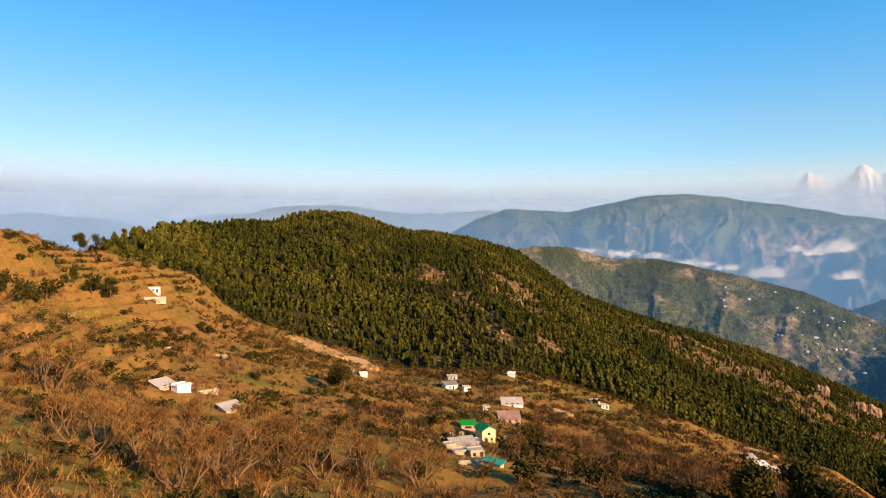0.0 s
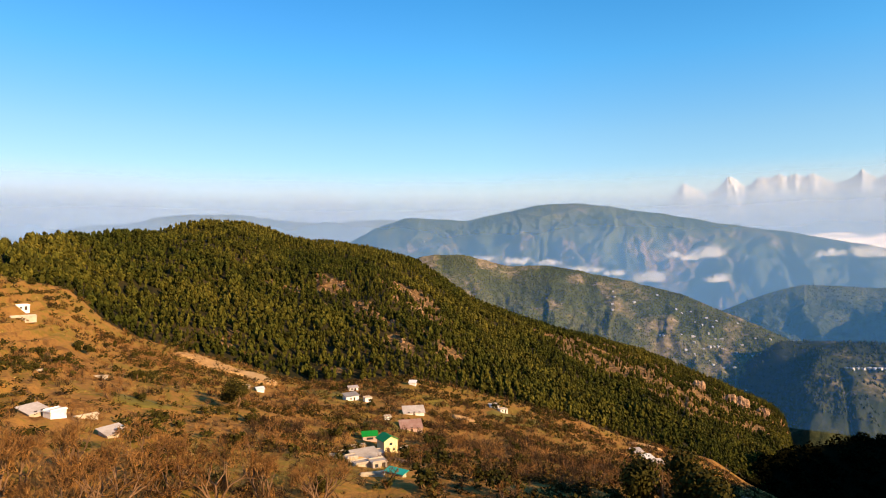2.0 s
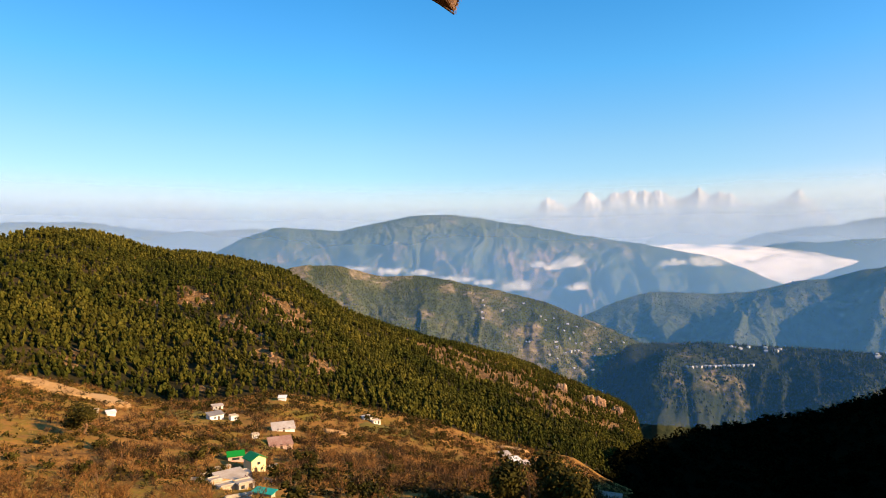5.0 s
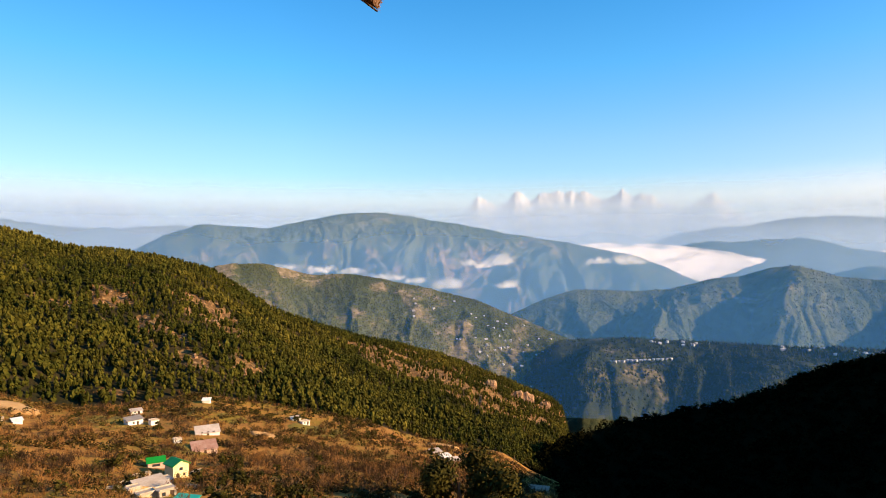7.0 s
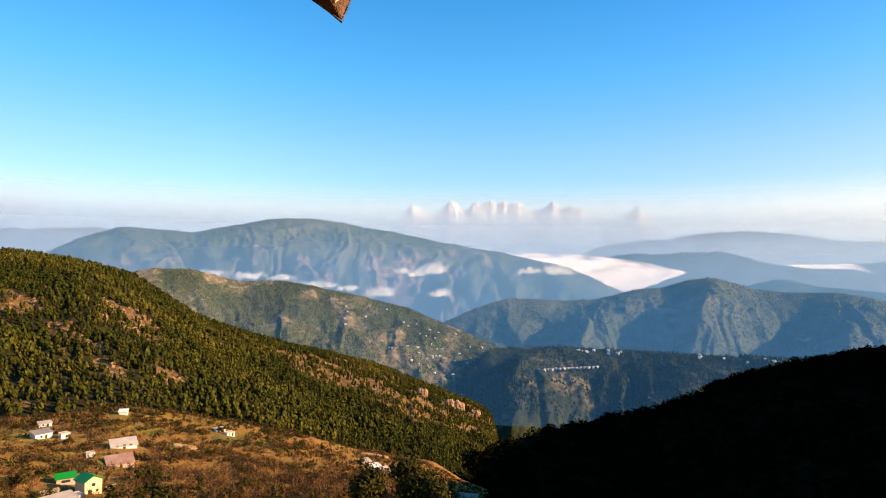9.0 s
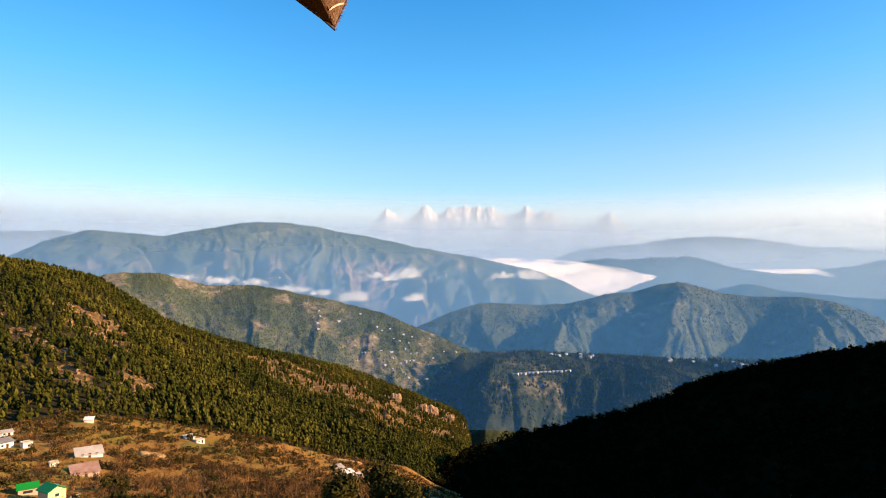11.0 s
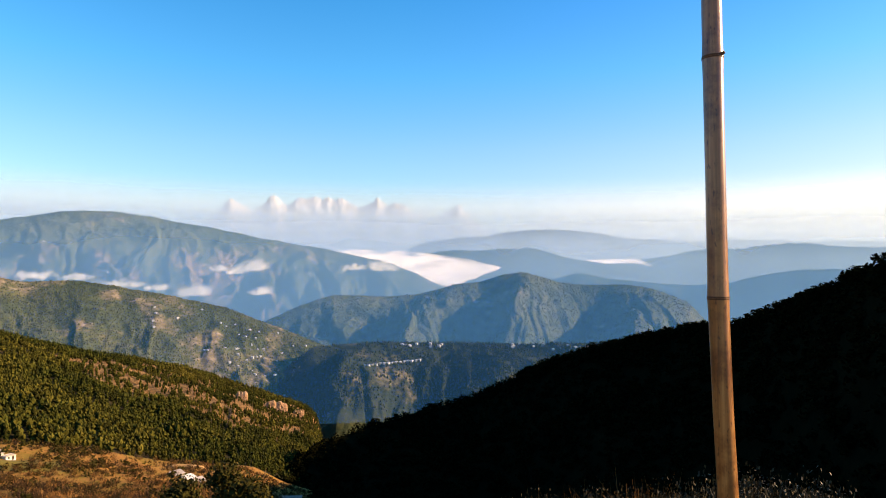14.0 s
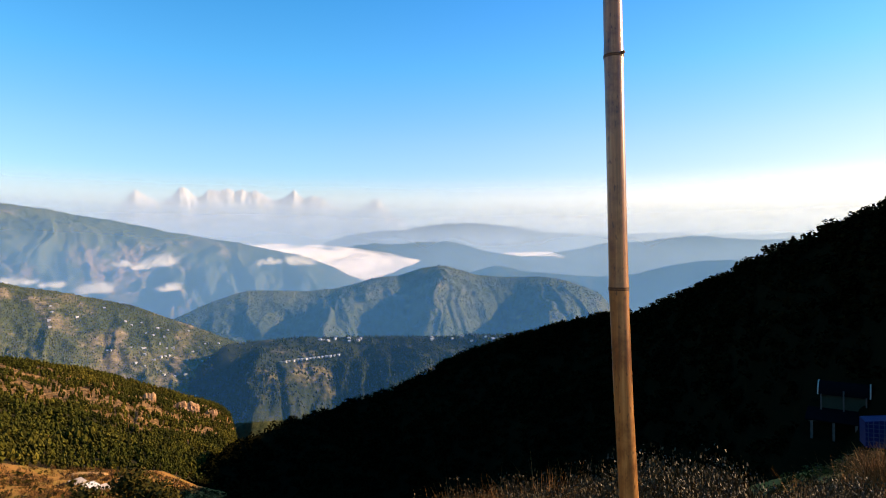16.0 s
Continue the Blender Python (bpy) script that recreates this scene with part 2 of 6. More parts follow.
def make_ground():
    az = np.concatenate([np.arange(-70, -42, 2), np.arange(-42, 100, 0.45), np.arange(100, 131, 2)])
    rest = np.arange(133, 289, 3.0)
    rad = np.concatenate([[0.0005, 1.5, 3.5], np.geomspace(5, 60, 22), np.geomspace(62, 400, 170), np.geomspace(410, 4900, 60)])
    A, R = np.meshgrid(az, rad, indexing="ij")
    Z = ground_z(A, R)
    wrap = (rest - 130) / 160.0
    A2, R2 = np.meshgrid(rest, rad, indexing="ij")
    Z2 = Z[-1][None] * (1 - wrap[:, None]) + Z[0][None] * wrap[:, None]
    A, R, Z = np.concatenate([A, A2, A[:1] + 360]), np.concatenate([R, R2, R[:1]]), np.concatenate([Z, Z2, Z[:1]])
    X, Y = ring(A, R)
    me = mesh_of("ground", np.stack([X, Y, Z], -1).reshape(-1, 3), grid_faces(*A.shape), SCRUB)
    return tagged(new("ground", me), "brown dry grass hillside falling away to a deep valley", "ground", kind="structure")


make_ground()


# ---- hills ----
class Hill:
    """A hill of a crest line and a foot line, each by bearing: distance and elevation angle from the lookout. s runs from 0 at the foot to 1 at the crest and to 2 behind it."""

    def __init__(self, crest_r, crest_el, foot_r, foot_el, gully=0.0, every=3.0, seed=1, bulge=1.0, lumps=0.0, lump_size=60.0, back=0.6, soft=0.5, sink=0.0, spurs=None, drift=0.0, slant=0.5, jag=0.0, jag_size=0.8):
        self.crest_r, self.crest_el, self.foot_r, self.foot_el = crest_r, crest_el, foot_r, foot_el
        self.gully, self.every, self.seed, self.bulge = gully, every, seed, bulge
        self.lumps, self.lump_size, self.back, self.soft, self.sink = lumps, lump_size, back, soft, sink
        self.spurs, self.drift, self.slant, self.jag, self.jag_size = spurs, drift, slant, jag, jag_size

    def at(self, az, s):
        az, s = np.broadcast_arrays(np.asarray(az, float), np.asarray(s, float))
        rc, ec = curve(az, self.crest_r, 2), curve(az, self.crest_el, self.soft) + self.jag * fbm(az / self.jag_size, az * 0 + 1.5, self.seed + 5, 4)
        rf, ef = curve(az, self.foot_r, 2), curve(az, self.foot_el, self.soft)
        zc, zf = EYE + rc * np.tan(np.radians(ec)), EYE + rf * np.tan(np.radians(ef)) - self.sink
        f = np.clip(s, 0, 1)
        b = np.clip(s - 1, 0, 1)
        run = np.maximum(120, 0.6 * (rc - rf))
        r = rf + (rc - rf) * f + run * b
        prof = np.sin(f * math.pi / 2) * (self.bulge - 1) + f * (2 - self.bulge)
        z = zf + (zc - zf) * prof
        z = z - b * run * self.back
        wide = np.clip(f * 4, 0, 1) * np.clip((1.0 - s) * 2.0, 0, 1)
        if self.spurs:
            z = z + curve(az - self.drift * (s - 0.5) + 0.9 * fbm(az / 2.5, s * 3, self.seed + 8, 3), self.spurs, 0.45) * wide
        if self.gully:
            warp = 0.9 * fbm(az / 4.0, s * 2.2, self.seed + 9, 4)
            q = az / self.every + warp + self.slant * s
            spur = tent(q, self.seed) + 0.42 * tent(q * 2.6 - 1.3 * s + 0.5 * fbm(az / 2.0, s * 4, self.seed + 6, 2), self.seed + 1) + 0.2 * tent(q * 6.4 + 1.1 * s + 0.6 * fbm(az, s * 8, self.seed + 7, 2), self.seed + 2)
            z = z + self.gully * (spur - 0.25) * wide
        if self.lumps:
            x, y = ring(az, r)
            z = z + self.lumps * ridged(x / self.lump_size, y / self.lump_size, self.seed + 4) * np.clip(f * 5, 0, 1) * np.clip((1.04 - f) * 6, 0.12, 1)
        return r, z


def make_hill(name, hill, a0, a1, step, rows, material, label, category="hill", bare=None):
    az = np.arange(a0, a1 + step, step)
    s = np.concatenate([np.linspace(0, 1, rows), np.linspace(1, 2, max(6, rows // 5))[1:]])
    A, S = np.meshgrid(az, s, indexing="ij")
    R, Z = hill.at(A, S)
    X, Y = ring(A, R)
    me = mesh_of(name, np.stack([X, Y, Z], -1).reshape(-1, 3), grid_faces(*A.shape), material)
    if bare is not None:
        me.attributes.new("open_land", "FLOAT", "POINT").data.foreach_set("value", bare(A, S, X, Y, np.degrees(np.arctan2(Z - EYE, R))).ravel().astype(np.float32))
    return tagged(new(name, me), label, category, kind="structure")


def spot(az, el, a, e, wa, we, tilt=0.0):
    """A soft oval on a hillside, 1 in the middle; tilt: degrees of fall to each degree of bearing."""
    return np.exp(-((az - a) / wa) ** 2 - ((el - e + tilt * (az - a)) / we) ** 2)


FOREST = Hill(
    [(-30, 305), (-28, 330), (-20, 520), (-10, 650), (0, 680), (10, 700), (20, 800), (30, 900), (40, 930)],
    [(-30, -2), (-28.4, -0.2), (-25.7, 0.7), (-22.3, 1.2), (-18.2, 1.4), (-15.3, 1.8), (-13.4, 2.3), (-11.4, 2.6), (-8.4, 2.4), (-6.4, 1.9), (-4.3, 1.1), (-1.2, 0.8), (2.4, 0.3), (4.9, -0.3), (7, -1.05), (9, -2.5),
     (11, -3.85), (13, -4.95), (16, -5.95), (18.8, -6.8), (22.9, -7.8), (26.3, -8.65), (29.9, -9.9), (31.5, -10.5), (33, -11.0), (34.6, -11.7), (36.2, -12.2), (37.3, -12.7), (37.9, -13.6), (38.4, -16.5), (40, -19)],
    FOOT_R, FOOT_EL, gully=3.5, every=6.0, seed=21, bulge=1.25, lumps=5, lump_size=70, sink=3)


def forest_bare(az, s, x, y, el):
    """Open ground on the forested hill: rocky patches on its face, a dry strip under the far shoulder, the earth cut at its foot."""
    rag = np.clip(0.9 + 1.8 * fbm(x / 16, y / 16, 510, 3), 0.0, 1.4)
    bare = 1.1 * spot(az, el, -0.9, -3.4, 1.8, 1.0, 0.5) + 1.4 * spot(az, el, 0.6, -4.8, 2.2, 1.1, 0.6) + 1.4 * spot(az, el, 3.0, -6.5, 2.4, 1.1, 0.6) + 1.2 * spot(az, el, 6.2, -4.3, 3.6, 0.9, 0.5)
    bare = bare + 0.5 * spot(az, el, 5.5, -7.6, 4.0, 1.6, 0.5) + 0.45 * spot(az, el, -5.0, -3.0, 3.0, 1.5, 0.3) + 0.6 * spot(az, el, -10.0, -7.4, 1.4, 1.0) + 0.5 * spot(az, el, -1, -10.6, 6, 0.5) + 0.55 * spot(az, el, 10.0, -8.8, 3.0, 1.6, 0.4)
    over = np.interp(az, [15, 18, 22, 27, 31, 34.6, 37], [-6.5, -7.0, -7.6, -8.9, -9.9, -11.4, -12.6])
    under = np.interp(az, [15, 18, 20.5, 25.5, 30, 34, 37], [-6.8, -7.9, -9.4, -11.9, -14.0, -14.9, -15.0])
    strip = np.clip((over - el) / 0.4, 0, 1) * np.clip((el - under) / 0.5, 0, 1) * np.interp(az, [15, 17, 24, 26, 37], [0.3, 1.15, 1.1, 0.7, 0.72]) * np.clip(0.85 + 1.0 * fbm(x / 24, y / 24, 515, 3), 0.3, 1.2)
    low = spot(az, el, 22.5, -10.7, 3.0, 0.4, 0.55) * 0.6
    return np.clip((bare + low) * rag + strip, 0, 1)


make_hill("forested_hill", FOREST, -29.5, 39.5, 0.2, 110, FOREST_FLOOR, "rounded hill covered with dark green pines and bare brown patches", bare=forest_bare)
DARK = Hill(
    [(33, 430), (36, 450), (45, 520), (60, 540), (75, 450), (84, 340), (92, 280), (110, 250), (135, 240)],
    [(33, -20), (34.6, -18.4), (35.4, -16.9), (38.2, -15.6), (42, -14.5), (46.9, -13.1), (52, -11.8), (56.1, -9.9), (59.2, -8.5), (62.3, -7.4), (65.4, -6.7), (68.4, -5.9), (70.8, -5.2), (73.7, -5.1), (76.9, -3.6), (78.7, -2.7),
     (81.4, -1.5), (83.3, -0.3), (84.2, 0.5), (86.7, 1.2), (88.2, 1.9), (90, 2.6), (91.7, 3.3), (96, 5), (105, 7), (120, 7), (135, 5)],
    FOOT_R, FOOT_EL, gully=4, every=5.0, seed=33, bulge=1.15, lumps=3, lump_size=40, sink=3)
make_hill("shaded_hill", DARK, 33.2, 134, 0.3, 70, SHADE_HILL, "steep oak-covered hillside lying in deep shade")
MID = Hill(
    [(3, 1500), (20, 1500), (30, 1450), (40, 1350)],
    [(3, -3), (5, -1.2), (6.7, -0.6), (8.5, -0.25), (11, -0.4), (13, -0.75), (15.2, -1.35), (18.7, -1.3), (20.6, -1.65), (23.7, -2.3), (27.1, -3.1), (30.3, -3.9), (32.8, -4.9), (35.9, -6.2), (38.7, -7.4), (40.5, -9.5)],
    [(3, 1040), (40, 1060)], [(3, -12), (20, -13), (30, -15), (40, -15)], gully=10, every=4.3, seed=45, bulge=1.2, lumps=11, lump_size=120, sink=40, slant=0.9, jag=0.06)


def mid_bare(az, s, x, y, el):
    n = fbm(x / 90, y / 90, 551, 4)
    return np.clip(0.10 + 0.8 * n + np.clip((az - 23) / 4, 0, 1) * (0.42 - 0.35 * np.clip((el + 4.3) / 1.5, 0, 1)) + 0.7 * spot(az, el, 13, -1.0, 1.3, 0.5) + 0.35 * spot(az, el, 7.5, -1.6, 3, 1.2) + 0.3 * spot(az, el, 21, -2.6, 2, 0.8), 0, 1)


make_hill("middle_ridge", MID, 3, 41, 0.12, 130, MID_HILL, "green and brown wooded ridge with cleared fields", "ridge", mid_bare)
PLATEAU = Hill(
    [(34, 1250), (45, 1350), (60, 1350), (80, 1300)],
    [(34, -10), (37.3, -7.3), (41.1, -7.1), (45, -7.05), (49, -7.05), (55, -7.2), (62, -6.9), (70, -6.5), (80, -6.5)],
    [(34, 960), (80, 1000)], [(34, -15), (80, -15)], gully=12, every=3.0, seed=52, bulge=1.2, lumps=12, lump_size=110, sink=40, drift=2.0,
    spurs=[(33, -45), (36, -40), (40.2, 28), (43, 18), (48.2, -22), (54, 25), (60, -20), (66, 20), (72, -20), (80, 0)])


def terrace_bare_and_lit(az, s, x, y, el):
    # oval at bearing 44 paints the sunlit patch as open land
    return np.clip(0.1 + 0.5 * fbm(x / 60, y / 60, 561, 4) + 0.45 * spot(az, el, 44, -10.6, 3.6, 1.9) + 0.5 * spot(az, el, 58, -7.3, 2, 0.3), 0, 1)


make_hill("wooded_terrace", PLATEAU, 34, 80, 0.13, 110, TERRACE, "wooded terrace above the valley with scattered houses", "hill", terrace_bare_and_lit)
BLUE = Hill(
    [(31, 1900), (45, 2100), (60, 2150), (75, 2100)],
    [(31, -6.6), (33, -5.1), (35, -4.2), (37.2, -3.3), (39, -2.8), (41.7, -2.85), (44.6, -2.9), (46.6, -2.75), (48.4, -2.35), (50.2, -1.8), (52.4, -1.6), (54.2, -1.0), (56.2, -0.65), (57.6, -1.05), (59.5, -1.6), (61.3, -1.8),
     (65.5, -1.75), (67.4, -2.05), (70.4, -3.2), (72, -5), (75, -8)],
    [(31, 1500), (75, 1500)], [(31, -8), (75, -8)], gully=13, every=2.4, seed=61, bulge=1.0, lumps=6, lump_size=80, sink=60, drift=3.4, slant=1.2, jag=0.05,
    spurs=[(30, -70), (35, -60), (40, -20), (42, -28), (46.2, 42), (48.5, 30), (52.4, -45), (55.6, 52), (58, 22), (61.2, -48), (66.6, 45), (69, 20), (75, -40)])


def blue_bare(az, s, x, y, el):
    return np.clip(0.08 + 0.4 * fbm(x / 120, y / 120, 567, 4), 0, 1)


make_hill("blue_ridge", BLUE, 31, 75, 0.11, 150, FAR_HILL, "long forested ridge with steep shaded gullies", "ridge", blue_bare)
BLUE_2 = Hill([(57, 2800), (84, 2700)], [(57, -2), (59.3, -1.25), (61.3, -0.75), (63.9, -1.27), (67.4, -1.6), (70.4, -1.75), (73.7, -1.5), (76.1, -0.8), (78.3, -0.4), (81, -0.3), (84, -0.5)],
              [(57, 2350), (84, 2350)], [(57, -5), (84, -5)], gully=30, every=3, seed=71, sink=80, lumps=20, lump_size=150, jag=0.06)
make_hill("blue_ridge", BLUE_2, 57, 84, 0.2, 50, FAR_HILL, "low forested ridge in thin mist", "ridge")
FAR = Hill(
    [(0, 3500), (20, 3400), (35, 3300), (50, 3100)],
    [(0, 0.5), (2.8, 2.05), (4.5, 2.65), (5.7, 3.1), (8.3, 2.95), (11.5, 2.75), (13.4, 3.25), (15.3, 3.65), (17.2, 4.0), (19.2, 4.2), (21.2, 4.25), (23.2, 4.0), (26.3, 3.5), (30.4, 2.8), (34, 2.05), (37, 1.6), (41, 0.8), (44, 0.2),
     (46, -0.6), (47.6, -1.4), (49, -2), (51, -3.5)],
    [(0, 2350), (51, 2400)], [(0, -6), (51, -6)], gully=48, every=4.6, seed=83, bulge=1.25, lumps=26, lump_size=150, sink=60, slant=0.8, jag=0.05)


def far_bare(az, s, x, y, el):
    low = np.clip((1.9 - el) / 2.2, 0, 1)
    return np.clip(0.02 + 0.55 * fbm(x / 170, y / 170, 569, 4) + 0.40 * low * np.interp(az, [0, 5, 9, 18, 21, 24, 27, 34, 36, 50], [0.3, 0.5, 1, 1, 0.4, 0.5, 1, 1, 0.3, 0.1]), 0, 1)


make_hill("far_mountain", FAR, 0, 51, 0.12, 150, FAR_HILL, "broad forested mountain with spurs and scattered villages", "mountain", far_bare)
FAR_SETS = [
    (4150, -26, 5, [(-26, 0.5), (-22.7, 1.78), (-20, 2.2), (-17.7, 2.35), (-15.3, 2.95), (-13.9, 3.25), (-11.4, 3.2), (-8.4, 3.25), (-6.4, 3.0), (-3.3, 2.55), (-0.2, 2.65), (2.9, 2.95), (5, 2.8)], 60),
    (4000, -46, -22, [(-46, 1.2), (-38, 1.7), (-34.6, 1.95), (-32.8, 2.1), (-31.3, 1.85), (-29.8, 2.05), (-27.8, 1.65), (-25, 1.2), (-22, 0)], 50),
    (3300, 49, 71, [(49, -2.6), (51, -1.6), (53.1, -0.85), (56.2, 0.5), (58.8, 1.05), (61.4, 0.35), (63.9, 0.05), (67.4, -0.7), (71, -1.8)], 50),
    (3700, 60, 96, [(60, -0.6), (62.4, 0.0), (67.4, 0.5), (71.4, 1.2), (74.7, 1.45), (77.9, 1.8), (81.4, 1.55), (83.3, 1.3), (90, 1.5), (96, 1)], 60),
    (4050, 44, 72, [(44, -0.5), (45.5, 1.2), (47, 1.85), (50, 2.45), (54.1, 2.6), (57.2, 2.4), (59.8, 2.2), (67.4, 0.8), (72, 0)], 50),
    (3880, 46.3, 61, [(46.3, 0.3), (47.4, 0.95), (50, 1.35), (52, 1.2), (54, 1.35), (57, 1.5), (61, 0.4)], 12),
    (4350, 50, 100, [(50, 0.5), (51.5, 2.0), (54.1, 2.85), (58.8, 3.2), (62.4, 2.85), (65.4, 2.3), (70.4, 2.0), (77, 2.0), (81.4, 1.8), (100, 2.2)], 50),
]
for i, (r, a0, a1, crest, g) in enumerate(FAR_SETS):
    h = Hill([(a0, r), (a1, r)], crest, [(a0, r * 0.93), (a1, r * 0.93)], [(a0, -3.5), (a1, -3.5)], gully=g * 0.6, every=4, seed=100 + 7 * i, sink=100, lumps=g * 0.6, lump_size=200, jag=0.13, soft=0.35)
    make_hill("distant_ridge", h, a0, a1, 0.2, 40, FAR_HILL, "distant forested ridge veiled in haze", "ridge")


# ---- snow range, haze sheets and low cloud ----
SNOW_R = 4700


def make_snow_range():
    crest = [(27, 2.0), (29.2, 4.4), (29.7, 5.2), (30.2, 5.7), (30.6, 5.45), (31.1, 5.2), (32, 4.6), (32.8, 5.1), (33.2, 5.6), (33.6, 6.2), (33.9, 6.0), (34.3, 5.7), (34.8, 5.3), (35.3, 5.2), (35.8, 5.75), (36.6, 5.8), (37.3, 6.0),
             (38, 5.85), (38.7, 5.95), (39.3, 5.7), (39.9, 5.95), (40.5, 5.5), (41.2, 5.15), (42, 5.3), (42.6, 5.6), (43, 6.0), (43.4, 5.6), (44, 5.35), (44.6, 5.5), (45.5, 5.4), (46.2, 4.7), (48, 4.2), (49.8, 4.9), (50.4, 5.5), (50.9, 4.9), (53, 3)]
    h = Hill([(27, SNOW_R), (53, SNOW_R)], crest, [(27, 4560), (53, 4560)], [(27, 1), (53, 1)], gully=6, every=1.7, seed=140, bulge=0.8, lumps=26, lump_size=42, soft=0.12, sink=0, jag=0.26, jag_size=0.6, slant=2.0)
    make_hill("snow_range", h, 27, 53, 0.06, 70, SNOW, "jagged snow-covered mountain range on the horizon", "mountains")


make_snow_range()


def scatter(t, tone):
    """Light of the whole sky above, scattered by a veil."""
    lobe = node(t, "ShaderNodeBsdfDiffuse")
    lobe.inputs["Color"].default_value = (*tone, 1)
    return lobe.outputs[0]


def veil(name, V, F, material, thickness, up=(0.0, 0.0, 1.0)):
    """A sheet of vapour with its own density, its normals turned up to the sky."""
    me = mesh_of(name, V, F, material)
    me.attributes.new("thickness", "FLOAT", "POINT").data.foreach_set("value", np.asarray(thickness, np.float32).ravel())
    me.normals_split_custom_set_from_vertices(up if len(up) == len(me.vertices) else [up] * len(me.vertices))
    return me


def haze_material(name, tone, low, high, e0, e1):
    """Haze sheet: part of the light passes straight through, the rest meets a tint that carries the haze's colour; how
    much is the mesh's own density.
    """
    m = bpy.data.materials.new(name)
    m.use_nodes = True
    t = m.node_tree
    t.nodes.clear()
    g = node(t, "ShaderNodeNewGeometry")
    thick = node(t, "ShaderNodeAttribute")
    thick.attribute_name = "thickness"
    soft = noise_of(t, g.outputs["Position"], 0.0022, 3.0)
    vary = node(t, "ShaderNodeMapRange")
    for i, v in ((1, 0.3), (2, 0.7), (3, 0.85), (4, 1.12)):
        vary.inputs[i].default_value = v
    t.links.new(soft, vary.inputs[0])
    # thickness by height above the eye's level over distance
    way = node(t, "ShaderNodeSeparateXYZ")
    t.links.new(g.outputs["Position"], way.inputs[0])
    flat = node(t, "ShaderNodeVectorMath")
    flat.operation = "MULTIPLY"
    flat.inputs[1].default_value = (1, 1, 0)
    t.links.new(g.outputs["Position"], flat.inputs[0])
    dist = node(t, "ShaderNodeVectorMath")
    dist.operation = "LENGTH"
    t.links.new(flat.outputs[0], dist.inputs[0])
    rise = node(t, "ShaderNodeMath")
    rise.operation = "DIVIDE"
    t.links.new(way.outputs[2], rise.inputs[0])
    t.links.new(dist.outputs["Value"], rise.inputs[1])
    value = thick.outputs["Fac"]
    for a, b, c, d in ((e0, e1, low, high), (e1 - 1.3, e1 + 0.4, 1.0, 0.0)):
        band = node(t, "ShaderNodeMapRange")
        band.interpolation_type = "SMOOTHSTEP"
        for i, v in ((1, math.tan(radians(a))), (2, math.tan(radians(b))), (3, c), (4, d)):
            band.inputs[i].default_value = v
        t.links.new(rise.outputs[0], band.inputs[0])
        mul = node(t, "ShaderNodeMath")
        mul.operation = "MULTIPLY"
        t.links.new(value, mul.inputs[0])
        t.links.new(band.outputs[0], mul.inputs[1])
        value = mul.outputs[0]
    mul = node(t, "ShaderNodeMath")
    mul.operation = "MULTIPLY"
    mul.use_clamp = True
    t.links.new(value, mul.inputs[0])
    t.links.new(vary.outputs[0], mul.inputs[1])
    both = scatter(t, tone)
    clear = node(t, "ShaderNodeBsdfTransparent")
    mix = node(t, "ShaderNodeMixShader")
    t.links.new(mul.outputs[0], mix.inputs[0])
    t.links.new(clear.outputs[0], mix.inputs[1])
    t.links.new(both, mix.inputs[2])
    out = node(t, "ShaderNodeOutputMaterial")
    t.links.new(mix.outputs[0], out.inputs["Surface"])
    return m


# Sheets standing in for aerial haze, its blue and paleness put into their tints
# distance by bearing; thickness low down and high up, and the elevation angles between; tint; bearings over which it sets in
HAZE_SHEETS = [
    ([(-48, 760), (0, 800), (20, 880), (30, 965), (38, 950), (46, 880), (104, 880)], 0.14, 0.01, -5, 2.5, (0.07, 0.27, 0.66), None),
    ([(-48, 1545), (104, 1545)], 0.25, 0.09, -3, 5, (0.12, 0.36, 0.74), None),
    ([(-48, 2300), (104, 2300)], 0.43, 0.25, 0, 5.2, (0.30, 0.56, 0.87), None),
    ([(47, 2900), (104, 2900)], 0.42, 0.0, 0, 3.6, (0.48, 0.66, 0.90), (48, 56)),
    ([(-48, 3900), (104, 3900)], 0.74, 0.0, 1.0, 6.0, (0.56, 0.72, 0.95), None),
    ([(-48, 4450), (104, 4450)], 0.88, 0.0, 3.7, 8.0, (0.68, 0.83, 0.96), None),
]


def make_haze():
    for path, low, high, e0, e1, tone, sets_in in HAZE_SHEETS:
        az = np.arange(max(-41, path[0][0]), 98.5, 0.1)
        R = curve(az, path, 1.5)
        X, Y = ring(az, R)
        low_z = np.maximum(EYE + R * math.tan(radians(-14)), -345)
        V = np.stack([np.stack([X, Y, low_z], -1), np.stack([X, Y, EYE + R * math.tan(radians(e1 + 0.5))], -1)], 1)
        # towards the sun, far sheets' normals lean its way to put in haze glow
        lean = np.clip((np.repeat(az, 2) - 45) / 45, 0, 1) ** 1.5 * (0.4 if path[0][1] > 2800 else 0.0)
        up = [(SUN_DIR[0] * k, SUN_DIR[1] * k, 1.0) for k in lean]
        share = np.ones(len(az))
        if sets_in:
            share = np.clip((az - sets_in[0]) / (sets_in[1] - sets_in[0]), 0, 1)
        me = veil("mist", V.reshape(-1, 3), grid_faces(len(az), 2), haze_material("mist", tone, low, high, e0, e1), np.repeat(share, 2), up)
        ob = new("backdrop_haze", me)
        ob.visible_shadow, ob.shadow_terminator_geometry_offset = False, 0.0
        tagged(ob, "thin bluish haze sheet between the ridges", "mist", kind="structure")


make_haze()

